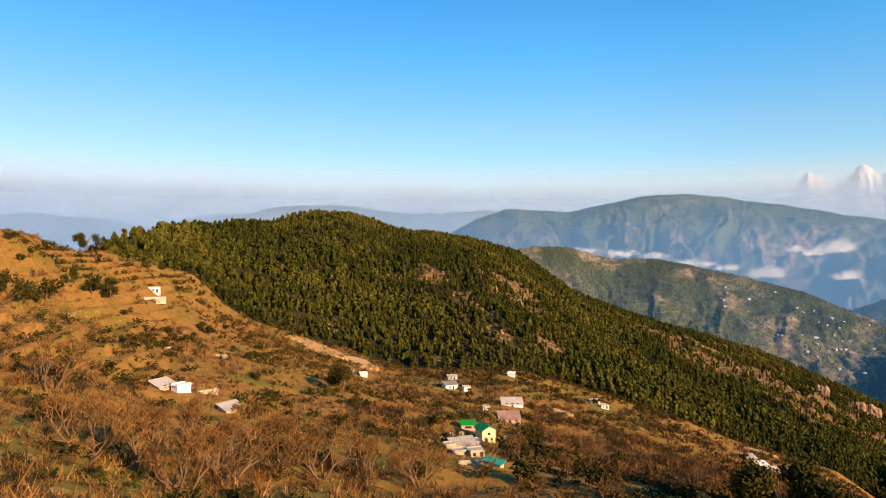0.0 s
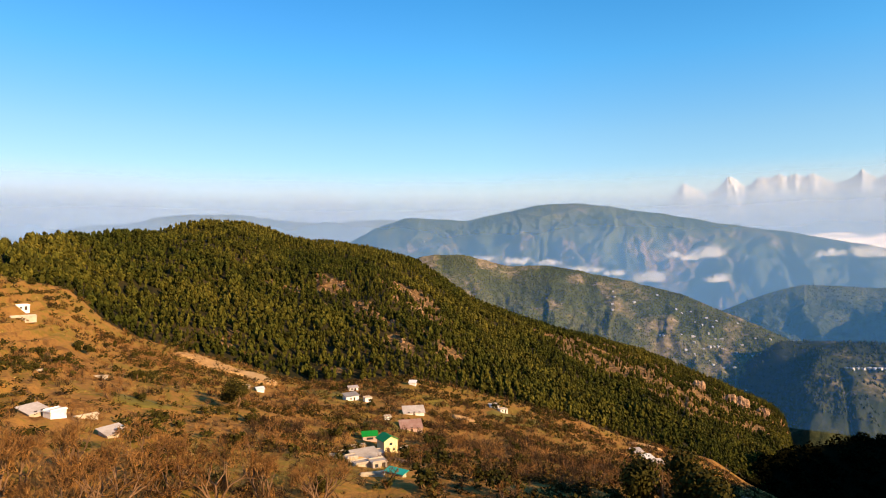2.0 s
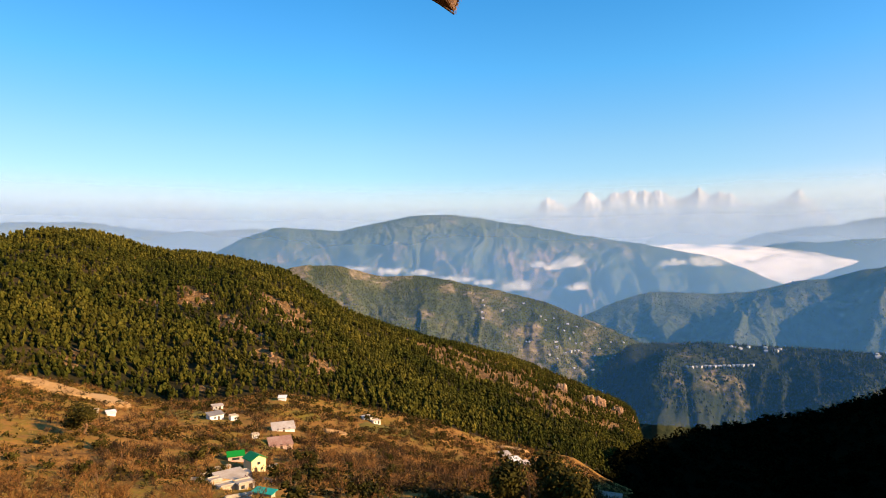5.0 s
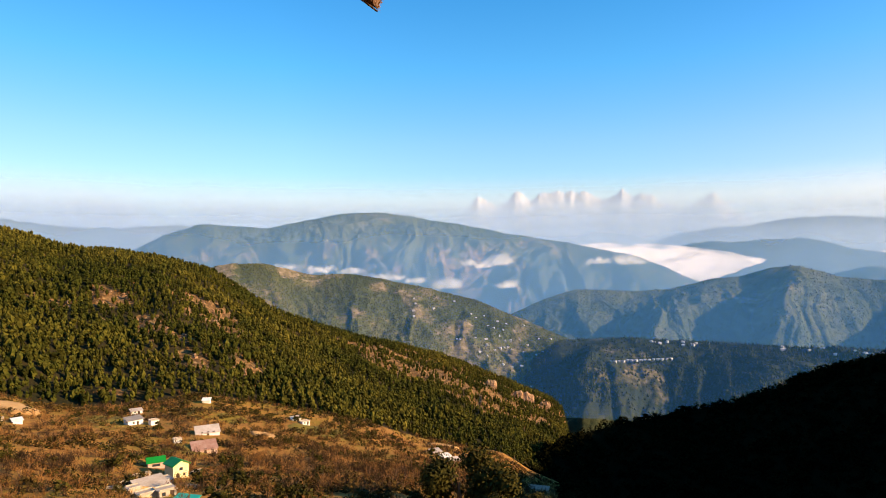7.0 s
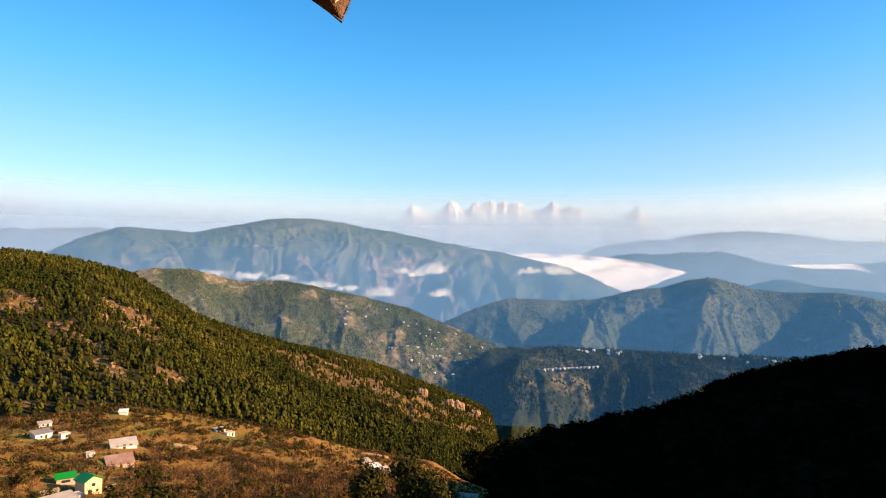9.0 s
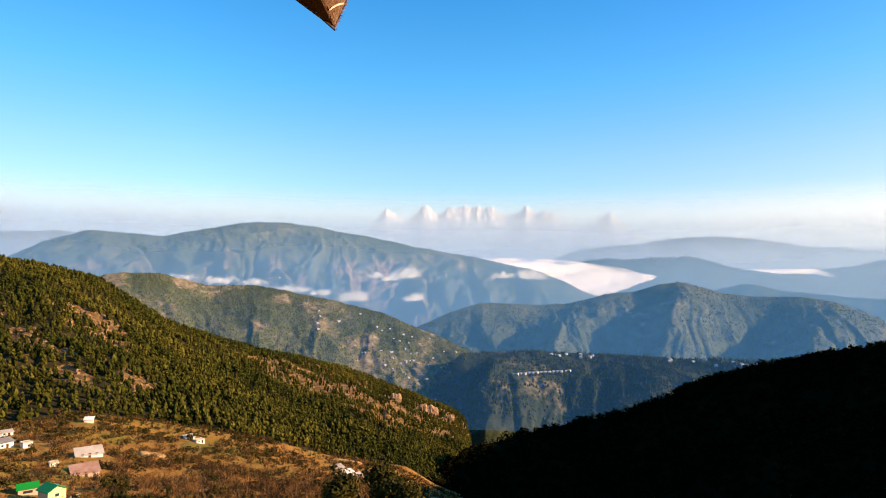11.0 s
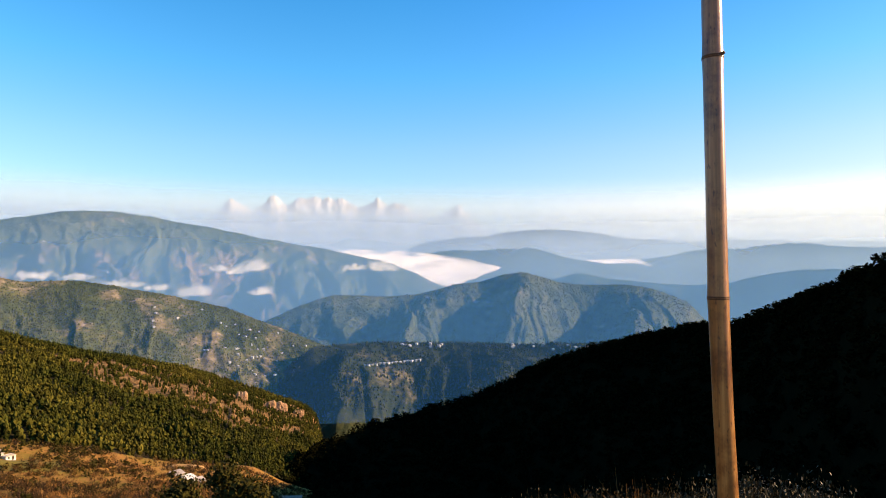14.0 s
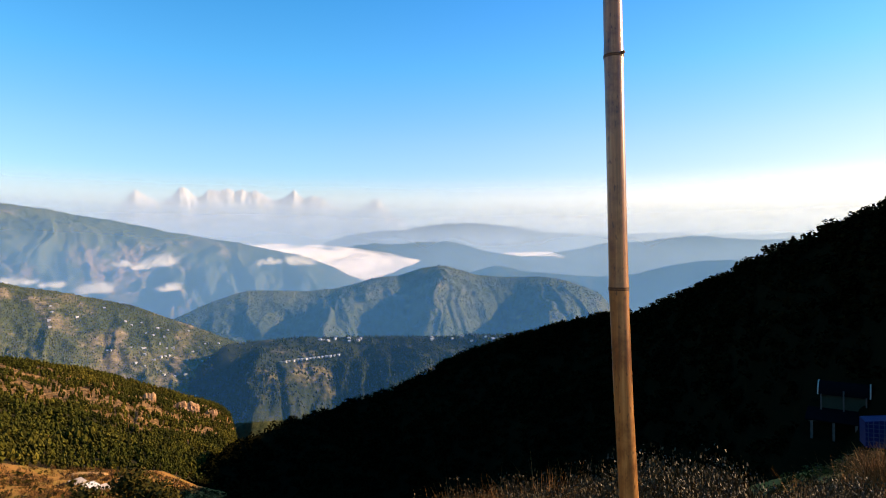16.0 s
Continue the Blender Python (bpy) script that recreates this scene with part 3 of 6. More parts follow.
def vapour(name, tone, size):
    """Cloud: scatters the light of sun and sky, thinning out by the mesh's own density and by fine wisps."""
    m = bpy.data.materials.new(name)
    m.use_nodes = True
    t = m.node_tree
    t.nodes.clear()
    g = node(t, "ShaderNodeNewGeometry")
    thick = node(t, "ShaderNodeAttribute")
    thick.attribute_name = "thickness"
    wisp = node(t, "ShaderNodeMapRange")
    for i, v in ((1, 0.32), (2, 0.68), (3, 0.55), (4, 1.15)):
        wisp.inputs[i].default_value = v
    t.links.new(noise_of(t, g.outputs["Position"], size, 5.0, 0.65), wisp.inputs[0])
    mul = node(t, "ShaderNodeMath")
    mul.operation = "MULTIPLY"
    mul.use_clamp = True
    t.links.new(thick.outputs["Fac"], mul.inputs[0])
    t.links.new(wisp.outputs[0], mul.inputs[1])
    both = scatter(t, tone)
    mix = node(t, "ShaderNodeMixShader")
    t.links.new(mul.outputs[0], mix.inputs[0])
    t.links.new(node(t, "ShaderNodeBsdfTransparent").outputs[0], mix.inputs[1])
    t.links.new(both, mix.inputs[2])
    t.links.new(mix.outputs[0], node(t, "ShaderNodeOutputMaterial").inputs["Surface"])
    return m


# cloud and fog normals lean sunward to put in a brighter sunlit face
SUNWARD = (0.36, -0.35, 0.865)
CLOUD = vapour("cloud_white", (0.80, 0.80, 0.80), 0.03)
FOG = vapour("fog_white", (0.82, 0.77, 0.73), 0.012)


def make_cloud(az, el, r, width, height, seed, label):
    """A bank of low cloud: soft veils of vapour one behind the other, flat below and billowed above."""
    rng = np.random.default_rng(seed)
    V, F, D, base = [], [], [], 0
    n, m = 56, 20
    for k in range(2):
        U, W = np.meshgrid(np.linspace(-1.15, 1.15, n), np.linspace(-0.7, 1.3, m), indexing="ij")
        X = U * width / 2 + rng.normal(0, 0.04) * width
        Y = (k - 0.5) * 0.12 * width + 0.12 * width * fbm(U * 2, W, seed + k)
        Z = W * height + 0.3 * height * fbm(U * 1.5, U * 0 + k, seed)
        body = 1 - U ** 2 - ((W - 0.1) / np.where(W > 0.1, 0.95, 0.4)) ** 2
        dens = np.clip(body * 1.0 + 1.3 * fbm(U * width / height * 0.7, W * 1.5, seed + 3 * k, 4) - 0.2, 0, 1) * np.clip(body * 1.5, 0, 1) * 0.52
        faces = grid_faces(n, m)
        V.append(np.stack([X, Y, Z], -1).reshape(-1, 3))
        F.append(faces[dens.ravel()[faces].max(1) > 0.01] + base)
        D.append(dens.ravel())
        base += n * m
    me = veil("cloud_bank", np.concatenate(V), np.concatenate(F), CLOUD, np.concatenate(D), Matrix.Rotation(radians(az), 3, "Z") @ Vector(SUNWARD))
    ob = tagged(new("cloud_bank", me), label, "cloud", "low clouds in the valleys")
    ob.visible_shadow, ob.shadow_terminator_geometry_offset = False, 0.0
    x, y = ring(az, r)
    ob.matrix_basis = pose(x, y, EYE + r * math.tan(radians(el)), 0, 0, -az)


for k, (az, el, r, w, h) in enumerate([
        (12.6, -0.75, 2420, 170, 18), (16.0, -1.05, 2420, 150, 20), (18.7, -1.25, 2410, 150, 18), (22.0, -1.75, 2400, 190, 22), (24.6, -2.1, 2390, 110, 18), (27.4, -2.55, 2380, 170, 30), (29.4, -0.55, 2450, 90, 18), (32.0, -0.5, 2450, 170, 34), (30.6, -0.85, 2440, 90, 14),
        (32.9, -2.6, 2420, 110, 22), (40.9, -0.45, 2560, 120, 22), (43.5, -0.4, 2560, 150, 34), (45.2, -0.1, 2580, 90, 20)]):
    make_cloud(az, el, r, w, h * 1.25, 300 + k, "white fog bank clinging to a wooded slope")


def make_fog_sea(a0, a1, r0, r1, el0, el1, ragged, seed, label):
    """Fog filling a far valley: a long sheet with a billowed top."""
    az, f = np.arange(a0, a1, 0.12), np.linspace(0, 1, 60)
    A, F = np.meshgrid(az, f, indexing="ij")
    near = r0 + ragged * fbm(A / 6, A * 0 + 3, seed)
    R = near + (r1 - near) * F
    el = el0 + (curve(A, el1, 1.0) - el0) * F
    X, Y = ring(A, R)
    Z = EYE + R * np.tan(np.radians(el)) + 7 * np.abs(fbm(A / 0.9, F * 7, seed + 1)) * np.sin(np.pi * np.clip(F, 0, 1)) ** 0.5
    edge = np.minimum(1, np.minimum(A - a0, a1 - A) / 1.2)
    Z = Z - (1 - np.clip(edge, 0, 1)) * 25
    V = np.stack([X, Y, Z], -1).reshape(-1, 3)
    body = np.minimum(np.minimum(A - a0, a1 - A) / 1.5, np.minimum(F, 1 - F) * 9)
    dens = np.clip(body + 0.9 * fbm(A / 1.6, F * 9, seed + 2, 4), 0, 1)
    me = veil("fog_sea", V, grid_faces(*A.shape), FOG, dens, SUNWARD)
    ob = tagged(new("fog_sea", me), label, "fog", kind="structure")
    ob.visible_shadow, ob.shadow_terminator_geometry_offset = False, 0.0


make_fog_sea(37.0, 56, 3280, 3850, -2.3, [(37, 1.4), (43, 1.27), (47, 1.08), (51.6, 0.45), (54, 0.0), (56, -0.6)], 60, 410, "flat white sea of fog filling a far valley")
make_fog_sea(60.8, 67.5, 3400, 3600, 0.05, [(60, 0.2), (62, 0.42), (66, 0.5), (68, 0.35)], 40, 420, "white strip of fog between two far ridges")


# ---- vegetation ----
NEEDLES = surface("pine_needles", [(0.25, (0.012, 0.016, 0.003)), (0.45, (0.027, 0.032, 0.005)), (0.58, (0.068, 0.062, 0.010)), (0.72, (0.16, 0.125, 0.024))], 0.01, 0.4, 0.75, 0.0, 1, 0.03, 0.6)
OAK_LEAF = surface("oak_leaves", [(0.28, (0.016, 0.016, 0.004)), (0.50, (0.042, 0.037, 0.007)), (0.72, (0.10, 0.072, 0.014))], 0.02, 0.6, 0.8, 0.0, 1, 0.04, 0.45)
# near-black copy of the oak leaves with the hill's shade in its colour
SHADE_LEAF = surface("shade_toned_oak_leaves", [(0.28, (0.003, 0.003, 0.001)), (0.50, (0.006, 0.006, 0.002)), (0.72, (0.013, 0.011, 0.004))], 0.02, 0.6, 0.9, 0.0, 1, 0.0, 0.3)
TWIG = surface("bare_twigs", [(0.28, (0.07, 0.033, 0.011)), (0.46, (0.17, 0.082, 0.024)), (0.60, (0.27, 0.145, 0.045)), (0.74, (0.38, 0.23, 0.08))], 0.05, 0.5, 0.9, 0.0, 1, 0.15, 0.55)
DARK_TWIG = surface("dark_twigs", [(0.28, (0.018, 0.010, 0.005)), (0.5, (0.050, 0.028, 0.012)), (0.74, (0.11, 0.065, 0.026))], 0.05, 0.5, 0.9, 0.0, 1, 0.15, 0.5)
THICKET = surface("thicket_leaves", [(0.28, (0.016, 0.012, 0.004)), (0.46, (0.045, 0.032, 0.008)), (0.60, (0.10, 0.062, 0.016)), (0.74, (0.16, 0.11, 0.026))], 0.04, 0.6, 0.85, 0.0, 1, 0.04, 0.5)
STRAW = surface("dry_grass", [(0.28, (0.16, 0.09, 0.025)), (0.50, (0.34, 0.21, 0.06)), (0.70, (0.30, 0.26, 0.05))], 0.03, 0.5, 0.9, 0.0, 1, 0.1, 0.3)
BARK = surface("bark", [(0.3, (0.09, 0.045, 0.02)), (0.7, (0.24, 0.14, 0.07))], 0.5, 6.0, 0.95, 0.6, 0.05, 0.1)
# darker copy of the far trees, with the terrace's shade in it
TERRACE_TREE = surface("shade_toned_terrace_trees", [(0.25, (0.012, 0.020, 0.010)), (0.50, (0.028, 0.038, 0.016)), (0.72, (0.07, 0.07, 0.025))], 0.008, 0.2, 0.85, 0.0, 1, 0.1, 0.4)
FAR_TREE = surface("far_trees", [(0.25, (0.035, 0.045, 0.018)), (0.50, (0.080, 0.088, 0.032)), (0.72, (0.15, 0.135, 0.055))], 0.008, 0.2, 0.85, 0.0, 1, 0.1, 0.4)


def pine_shape(seed, sides=5, sprays=5, levels=((0.08, 0.15), (0.42, 0.22), (0.76, 0.17))):
    """One conifer, height 1: a lumpy tapering column of boughs with loose sprays."""
    rng = np.random.default_rng(seed)
    V, F = [], []
    lean = rng.normal(0, 0.03, 2)
    for k, (z, rad) in enumerate(levels):
        ph = rng.uniform(0, 6)
        for j in range(sides):
            a = ph + 2 * math.pi * (j + 0.5 * k) / sides
            q = rad * rng.uniform(0.65, 1.35)
            V.append((lean[0] * z + q * math.cos(a), lean[1] * z + q * math.sin(a), z + rng.uniform(-0.07, 0.07)))
    V.append((lean[0], lean[1], rng.uniform(0.92, 1.05)))
    tip, n = len(V) - 1, len(levels)
    for k in range(n - 1):
        for j in range(sides):
            a, b, c, d = k * sides + j, k * sides + (j + 1) % sides, (k + 1) * sides + j, (k + 1) * sides + (j + 1) % sides
            F += [(a, b, c), (b, d, c)]
    for j in range(sides):
        F.append(((n - 1) * sides + j, (n - 1) * sides + (j + 1) % sides, tip))
    for k in range(sprays):
        f, a = rng.uniform(0.15, 0.85), rng.uniform(0, 6.28)
        q = 0.2 * (1 - 0.5 * f)
        p = np.array([q * math.cos(a), q * math.sin(a), f])
        b = len(V)
        V += [tuple(p + rng.normal(0, 0.06, 3)) for _ in range(3)]
        F.append((b, b + 1, b + 2))
    return np.array(V), np.array(F)


def leafy_shape(seed, n=90, tall=1.0, size=0.16, hole=0.75, low=0.3):
    """A crown of leaf sprays, about 1 wide, in uneven lumps."""
    rng = np.random.default_rng(seed)
    lumps = [(rng.normal(0, 0.22), rng.normal(0, 0.22), rng.uniform(low, low + 0.5) * tall, rng.uniform(0.16, 0.28)) for _ in range(7)]
    V, F = [], []
    for i in range(n):
        cx, cy, cz, cr = lumps[i % 7]
        d = rng.normal(0, 1, 3)
        d /= np.linalg.norm(d)
        p = np.array([cx, cy, cz]) + d * cr * rng.uniform(hole, 1.1)
        p[2] = max(p[2], 0.03)
        u = np.cross(d + rng.normal(0, 0.5, 3), rng.normal(0, 1, 3))
        u /= np.linalg.norm(u) + 1e-6
        w = np.cross(u, d + rng.normal(0, 0.4, 3))
        w /= np.linalg.norm(w) + 1e-6
        s = size * rng.uniform(0.6, 1.2)
        b = len(V)
        V += [p - u * s * 0.5, p + w * s * 0.35, p + u * s * 0.6, p - w * s * 0.4]
        F += [(b, b + 1, b + 2), (b, b + 2, b + 3)]
    return np.array(V), np.array(F)


def twig_shape(seed, n=70, width=0.05, spread=0.55):
    """A leafless bush: thin shoots that fan out from the base, each with side shoots."""
    rng = np.random.default_rng(seed)
    V, F = [], []
    for i in range(n):
        base = np.array([*rng.normal(0, 0.12, 2), 0.0])
        a, lean = rng.uniform(0, 6.28), abs(rng.normal(0, spread))
        L = rng.uniform(0.55, 1.05)
        d = np.array([math.cos(a) * math.sin(lean), math.sin(a) * math.sin(lean), math.cos(lean)])
        if i % 3:
            base = base + d * L * rng.uniform(0.2, 0.6)
            d = d + rng.normal(0, 0.35, 3)
            L *= 0.5
        side = np.cross(d, rng.normal(0, 1, 3))
        side *= width * 0.5 / (np.linalg.norm(side) + 1e-6)
        b = len(V)
        V += [base - side, base + side, base + d * L]
        F.append((b, b + 1, b + 2))
    V = np.array(V)
    V[:, 2] = np.maximum(V[:, 2], -0.02)
    return V, np.array(F)


def strew(name, shapes, places, material, label, category):
    """Many small plants in one mesh: places are rows of x, y, z, width, height, turn."""
    rng = np.random.default_rng(len(places))
    pick = rng.integers(0, len(shapes), len(places))
    VV, FF, base = [], [], 0
    for k, (V, F) in enumerate(shapes):
        P = places[pick == k]
        if not len(P):
            continue
        c, s = np.cos(P[:, 5])[:, None], np.sin(P[:, 5])[:, None]
        X = (V[None, :, 0] * c - V[None, :, 1] * s) * P[:, 3:4] + P[:, 0:1]
        Y = (V[None, :, 0] * s + V[None, :, 1] * c) * P[:, 3:4] + P[:, 1:2]
        Z = V[None, :, 2] * P[:, 4:5] + P[:, 2:3]
        VV.append(np.stack([X, Y, Z], -1).reshape(-1, 3))
        FF.append((F[None] + (np.arange(len(P)) * len(V))[:, None, None]).reshape(-1, 3) + base)
        base += len(P) * len(V)
    me = mesh_of(name, np.concatenate(VV), np.concatenate(FF), material, smooth=False)
    return tagged(new(name, me), label, category, kind="stuff")


def on_hill(hill, n, a0, a1, s0, s1, seed, keep):
    """Random places on a hill, even over its plan; keep(az, s, x, y) gives the share that stays."""
    rng = np.random.default_rng(seed)
    az, u = rng.uniform(a0, a1, n * 3), rng.uniform(0, 1, n * 3)
    s = s0 + (s1 - s0) * u
    r, z = hill.at(az, s)
    rc, rf = curve(az, hill.crest_r, 2), curve(az, hill.foot_r, 2)
    x, y = ring(az, r)
    w = r * (rc - rf)
    ok = rng.uniform(0, 1, n * 3) < keep(az, s, x, y) * w / w.max()
    return x[ok][:n], y[ok][:n], z[ok][:n], rng


PINES = [pine_shape(i) for i in range(8)]
FINE = [leafy_shape(140 + i, 44, 0.9, 0.22, 0.4, 0.08) for i in range(4)]
BUSHES = [leafy_shape(40 + i, 26, 0.9, 0.33) for i in range(5)]
SHRUBS = [twig_shape(60 + i, 40, 0.05, 0.8) for i in range(6)]
CONES = [pine_shape(80 + i, 4, 0, ((0.05, 0.26), (0.5, 0.24))) for i in range(4)]


CLIFF = surface("pink_tan_rock", [(0.3, (0.18, 0.09, 0.045)), (0.48, (0.38, 0.22, 0.11)), (0.62, (0.50, 0.33, 0.19)), (0.75, (0.26, 0.19, 0.09))], 0.05, 0.35, 0.95, 0.8, 2.0)
ROCKS = [pine_shape(120 + i, 6, 0, ((-0.1, 0.45), (0.35, 0.55), (0.8, 0.35))) for i in range(4)]


def forest_cover(az, s, x, y):
    """How thick the pines stand."""
    r, z = FOREST.at(az, s)
    bare = forest_bare(az, s, x, y, np.degrees(np.arctan2(z - EYE, r)))
    return np.clip(1.0 + 0.25 * fbm(x / 60, y / 60, 500, 4) - 1.0 * np.clip(bare * 1.3 - 0.2, 0, 1), 0.15, 1)


x, y, z, rng = on_hill(FOREST, 27000, -28.6, 38.6, 0.02, 1.06, 7, forest_cover)
h = rng.uniform(3.2, 6.2, len(x)) * np.clip(1 + 0.4 * fbm(x / 40, y / 40, 530), 0.6, 1.35)
strew("pine_forest", PINES, np.stack([x, y, z - 0.5, h * rng.uniform(0.75, 1.15, len(x)), h, rng.uniform(0, 6.28, len(x))], 1), NEEDLES, "dense dark green pine forest covering the hill", "forest")
x, y, z, rng = on_hill(FOREST, 2600, -14, 38, 0.02, 0.99, 8, lambda az, s, x, y: np.clip(1.1 - forest_cover(az, s, x, y), 0, 1))
h = rng.uniform(0.9, 2.6, len(x))
strew("bare_scrub", SHRUBS[:3], np.stack([x, y, z - 0.1, h * 1.3, h, rng.uniform(0, 6.28, len(x))], 1), TWIG, "dry brown scrub on open ground in the forest", "scrub")
x, y, z, rng = on_hill(FOREST, 600, -10, 12, 0.1, 0.97, 9, lambda az, s, x, y: np.clip(1.1 - forest_cover(az, s, x, y), 0, 1) ** 2)
h = rng.uniform(0.5, 2.2, len(x)) ** 1.3
strew("boulders", ROCKS, np.stack([x, y, z - 0.2 * h, h * 1.3, h, rng.uniform(0, 6.28, len(x))], 1), CLIFF, "pale boulders on open ground in the forest", "rocks")


def hut_yard(az, s):
    """The clearing round the lodge and its shelters."""
    r, z = DARK.at(az, s)
    el = np.degrees(np.arctan2(z - EYE, r))
    return np.where((az > 86.0) & (az < 94.5) & (el > -17) & (el < -9.6), 1.0, 0.0)


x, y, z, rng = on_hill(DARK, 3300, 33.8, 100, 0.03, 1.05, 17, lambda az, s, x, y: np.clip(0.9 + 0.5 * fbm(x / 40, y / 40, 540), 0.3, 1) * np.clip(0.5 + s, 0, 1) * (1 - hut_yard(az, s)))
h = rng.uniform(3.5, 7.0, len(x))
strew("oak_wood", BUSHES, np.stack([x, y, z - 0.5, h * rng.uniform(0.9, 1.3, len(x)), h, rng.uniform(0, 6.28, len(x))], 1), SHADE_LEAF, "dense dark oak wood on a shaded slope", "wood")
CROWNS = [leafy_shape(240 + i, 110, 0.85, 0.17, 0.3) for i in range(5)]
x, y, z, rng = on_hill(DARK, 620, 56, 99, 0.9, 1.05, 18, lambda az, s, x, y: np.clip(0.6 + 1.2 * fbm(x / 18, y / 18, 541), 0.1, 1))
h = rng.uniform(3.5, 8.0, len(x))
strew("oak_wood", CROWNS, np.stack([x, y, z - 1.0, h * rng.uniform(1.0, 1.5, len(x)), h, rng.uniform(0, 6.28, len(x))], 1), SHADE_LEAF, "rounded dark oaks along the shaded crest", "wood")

def mid_cover(az, s, x, y):
    r, z = MID.at(az, s)
    return np.clip(1.05 - 1.7 * mid_bare(az, s, x, y, np.degrees(np.arctan2(z - EYE, r))), 0.02, 1)


x, y, z, rng = on_hill(MID, 15000, 4, 40.5, 0.25, 1.03, 27, mid_cover)
h = rng.uniform(2.2, 4.2, len(x))
strew("ridge_wood", CONES, np.stack([x, y, z - 1, h * 1.3, h, rng.uniform(0, 6.28, len(x))], 1), FAR_TREE, "mixed woodland scattered over the middle ridge", "wood")

# trees thin out over the painted sunlit patch
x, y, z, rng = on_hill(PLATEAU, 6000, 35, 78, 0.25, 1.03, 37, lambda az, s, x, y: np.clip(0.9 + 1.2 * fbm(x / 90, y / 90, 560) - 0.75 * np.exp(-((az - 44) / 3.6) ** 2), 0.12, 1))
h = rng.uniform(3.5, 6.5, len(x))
strew("terrace_wood", CONES, np.stack([x, y, z - 1, h * 1.4, h, rng.uniform(0, 6.28, len(x))], 1), TERRACE_TREE, "shade-dark woodland over the valley terrace", "wood")

x, y, z, rng = on_hill(BLUE, 3500, 31, 75, 0.15, 1.02, 39, lambda az, s, x, y: np.clip(0.7 + 1.6 * fbm(x / 160, y / 160, 565), 0.1, 1))
h = rng.uniform(3.5, 6, len(x))
strew("blue_ridge_wood", CONES, np.stack([x, y, z - 1.5, h * 1.7, h, rng.uniform(0, 6.28, len(x))], 1), FAR_TREE, "dark woodland over the long blue ridge", "wood")


# scrub on the near slope
def on_slope(az, el):
    """Where the sight line at a bearing and elevation angle first meets the near slope: x, y, z, distance."""
    r = np.geomspace(45, 340, 900)
    below = EYE + r * math.tan(radians(el)) <= ground_z(np.full_like(r, az), r)
    k = int(np.argmax(below)) if below.any() else 899
    x, y = ring(az, r[k])
    return float(x), float(y), float(ground_z(az, r[k])), float(r[k])


HOMES = [(3.9, -17.5), (2.3, -16.4), (1.9, -18.3), (4.8, -19.7), (6.3, -14.4), (6.1, -15.8), (0.8, -13.2), (2.2, -13.3), (6.0, -12.0), (-7.1, -12.0), (14.2, -14.3), (26.8, -17.7), (-24.7, -4.5), (-23.2, -12.5), (-20.2, -12.9), (-18.6, -14.8), (-9.1, -11.0), (-7.6, -10.6), (35.4, -20.2)]
HOME_AT = [(az, on_slope(az, el)[3]) for az, el in HOMES]


def off_homes(az, r):
    """1 where bushes may grow, 0 in the yards and just below them."""
    ok = np.ones_like(r)
    for a, d in HOME_AT:
        ok = ok * np.where((np.abs(az - a) * r < 300) & (r > d - 13) & (r < d + 5), 0.0, 1.0)
    return ok


def on_ground(n, a0, a1, r0, seed, keep, past=1.0):
    rng = np.random.default_rng(seed)
    az = rng.uniform(a0, a1, n * 4)
    rf = curve(az, FOOT_R, 2) * past
    r = np.sqrt(rng.uniform(r0 ** 2, 330 ** 2, n * 4))
    x, y = ring(az, r)
    ok = (r < rf) & (rng.uniform(0, 1, n * 4) < keep(az, r, x, y))
    x, y, r, az = x[ok][:n], y[ok][:n], r[ok][:n], az[ok][:n]
    return x, y, ground_z(az, r), r, rng


def shrub_cover(az, r, x, y):
    return off_homes(az, r) * np.clip(0.8 + 1.5 * fbm(x / 35, y / 35, 600, 3), 0.08, 1) * np.clip(0.5 + (160 - r) / 160, 0.5, 1) * np.where((az < -20) & (r > 165), 0.7, 1.0)


for count, seed, name, mat, label in ((4600, 47, "bare_scrub", TWIG, "leafless reddish brown scrub on the dry slope"), (2600, 48, "dark_scrub", DARK_TWIG, "dark brown leafless scrub on the dry slope")):
    x, y, z, r, rng = on_ground(count, -40, 60, 42, seed, shrub_cover)
    h = rng.uniform(0.8, 2.5, len(x))
    strew(name, SHRUBS, np.stack([x, y, z - 0.1, h * 1.15, h, rng.uniform(0, 6.28, len(x))], 1), mat, label, "scrub")
x, y, z, r, rng = on_ground(2400, -40, 60, 60, 57, lambda az, r, x, y: off_homes(az, r) * np.clip(0.1 + 1.5 * fbm(x / 28, y / 28, 610, 3), 0.03, 1))
h = rng.uniform(0.7, 1.0, len(x)) * np.where(rng.uniform(0, 1, len(x)) < 0.3, 3.4, 1.7)
strew("evergreen_scrub", FINE, np.stack([x, y, z - 0.2, h * 1.2, h, rng.uniform(0, 6.28, len(x))], 1), OAK_LEAF, "dark green evergreen bushes dotted over the slope", "scrub")


def thicket(az, r, x, y):
    """Dark brush: thick below and about the farm, in drifts on the upper slope, thin on the open grass."""
    zone = np.interp(az, [-40, -37, -28, -15, -9, -4, 32, 38], [0.1, 0.25, 0.5, 0.5, 0.55, 1.0, 1.0, 0.8]) * np.where((az < -12) & (r < 130), 0.1, 1.0) * np.where((az < 3) & (r < 115), 0.25, 1.0)
    return off_homes(az, r) * np.clip(0.22 + 1.7 * fbm(x / 24, y / 24, 630, 3), 0, 1) * zone


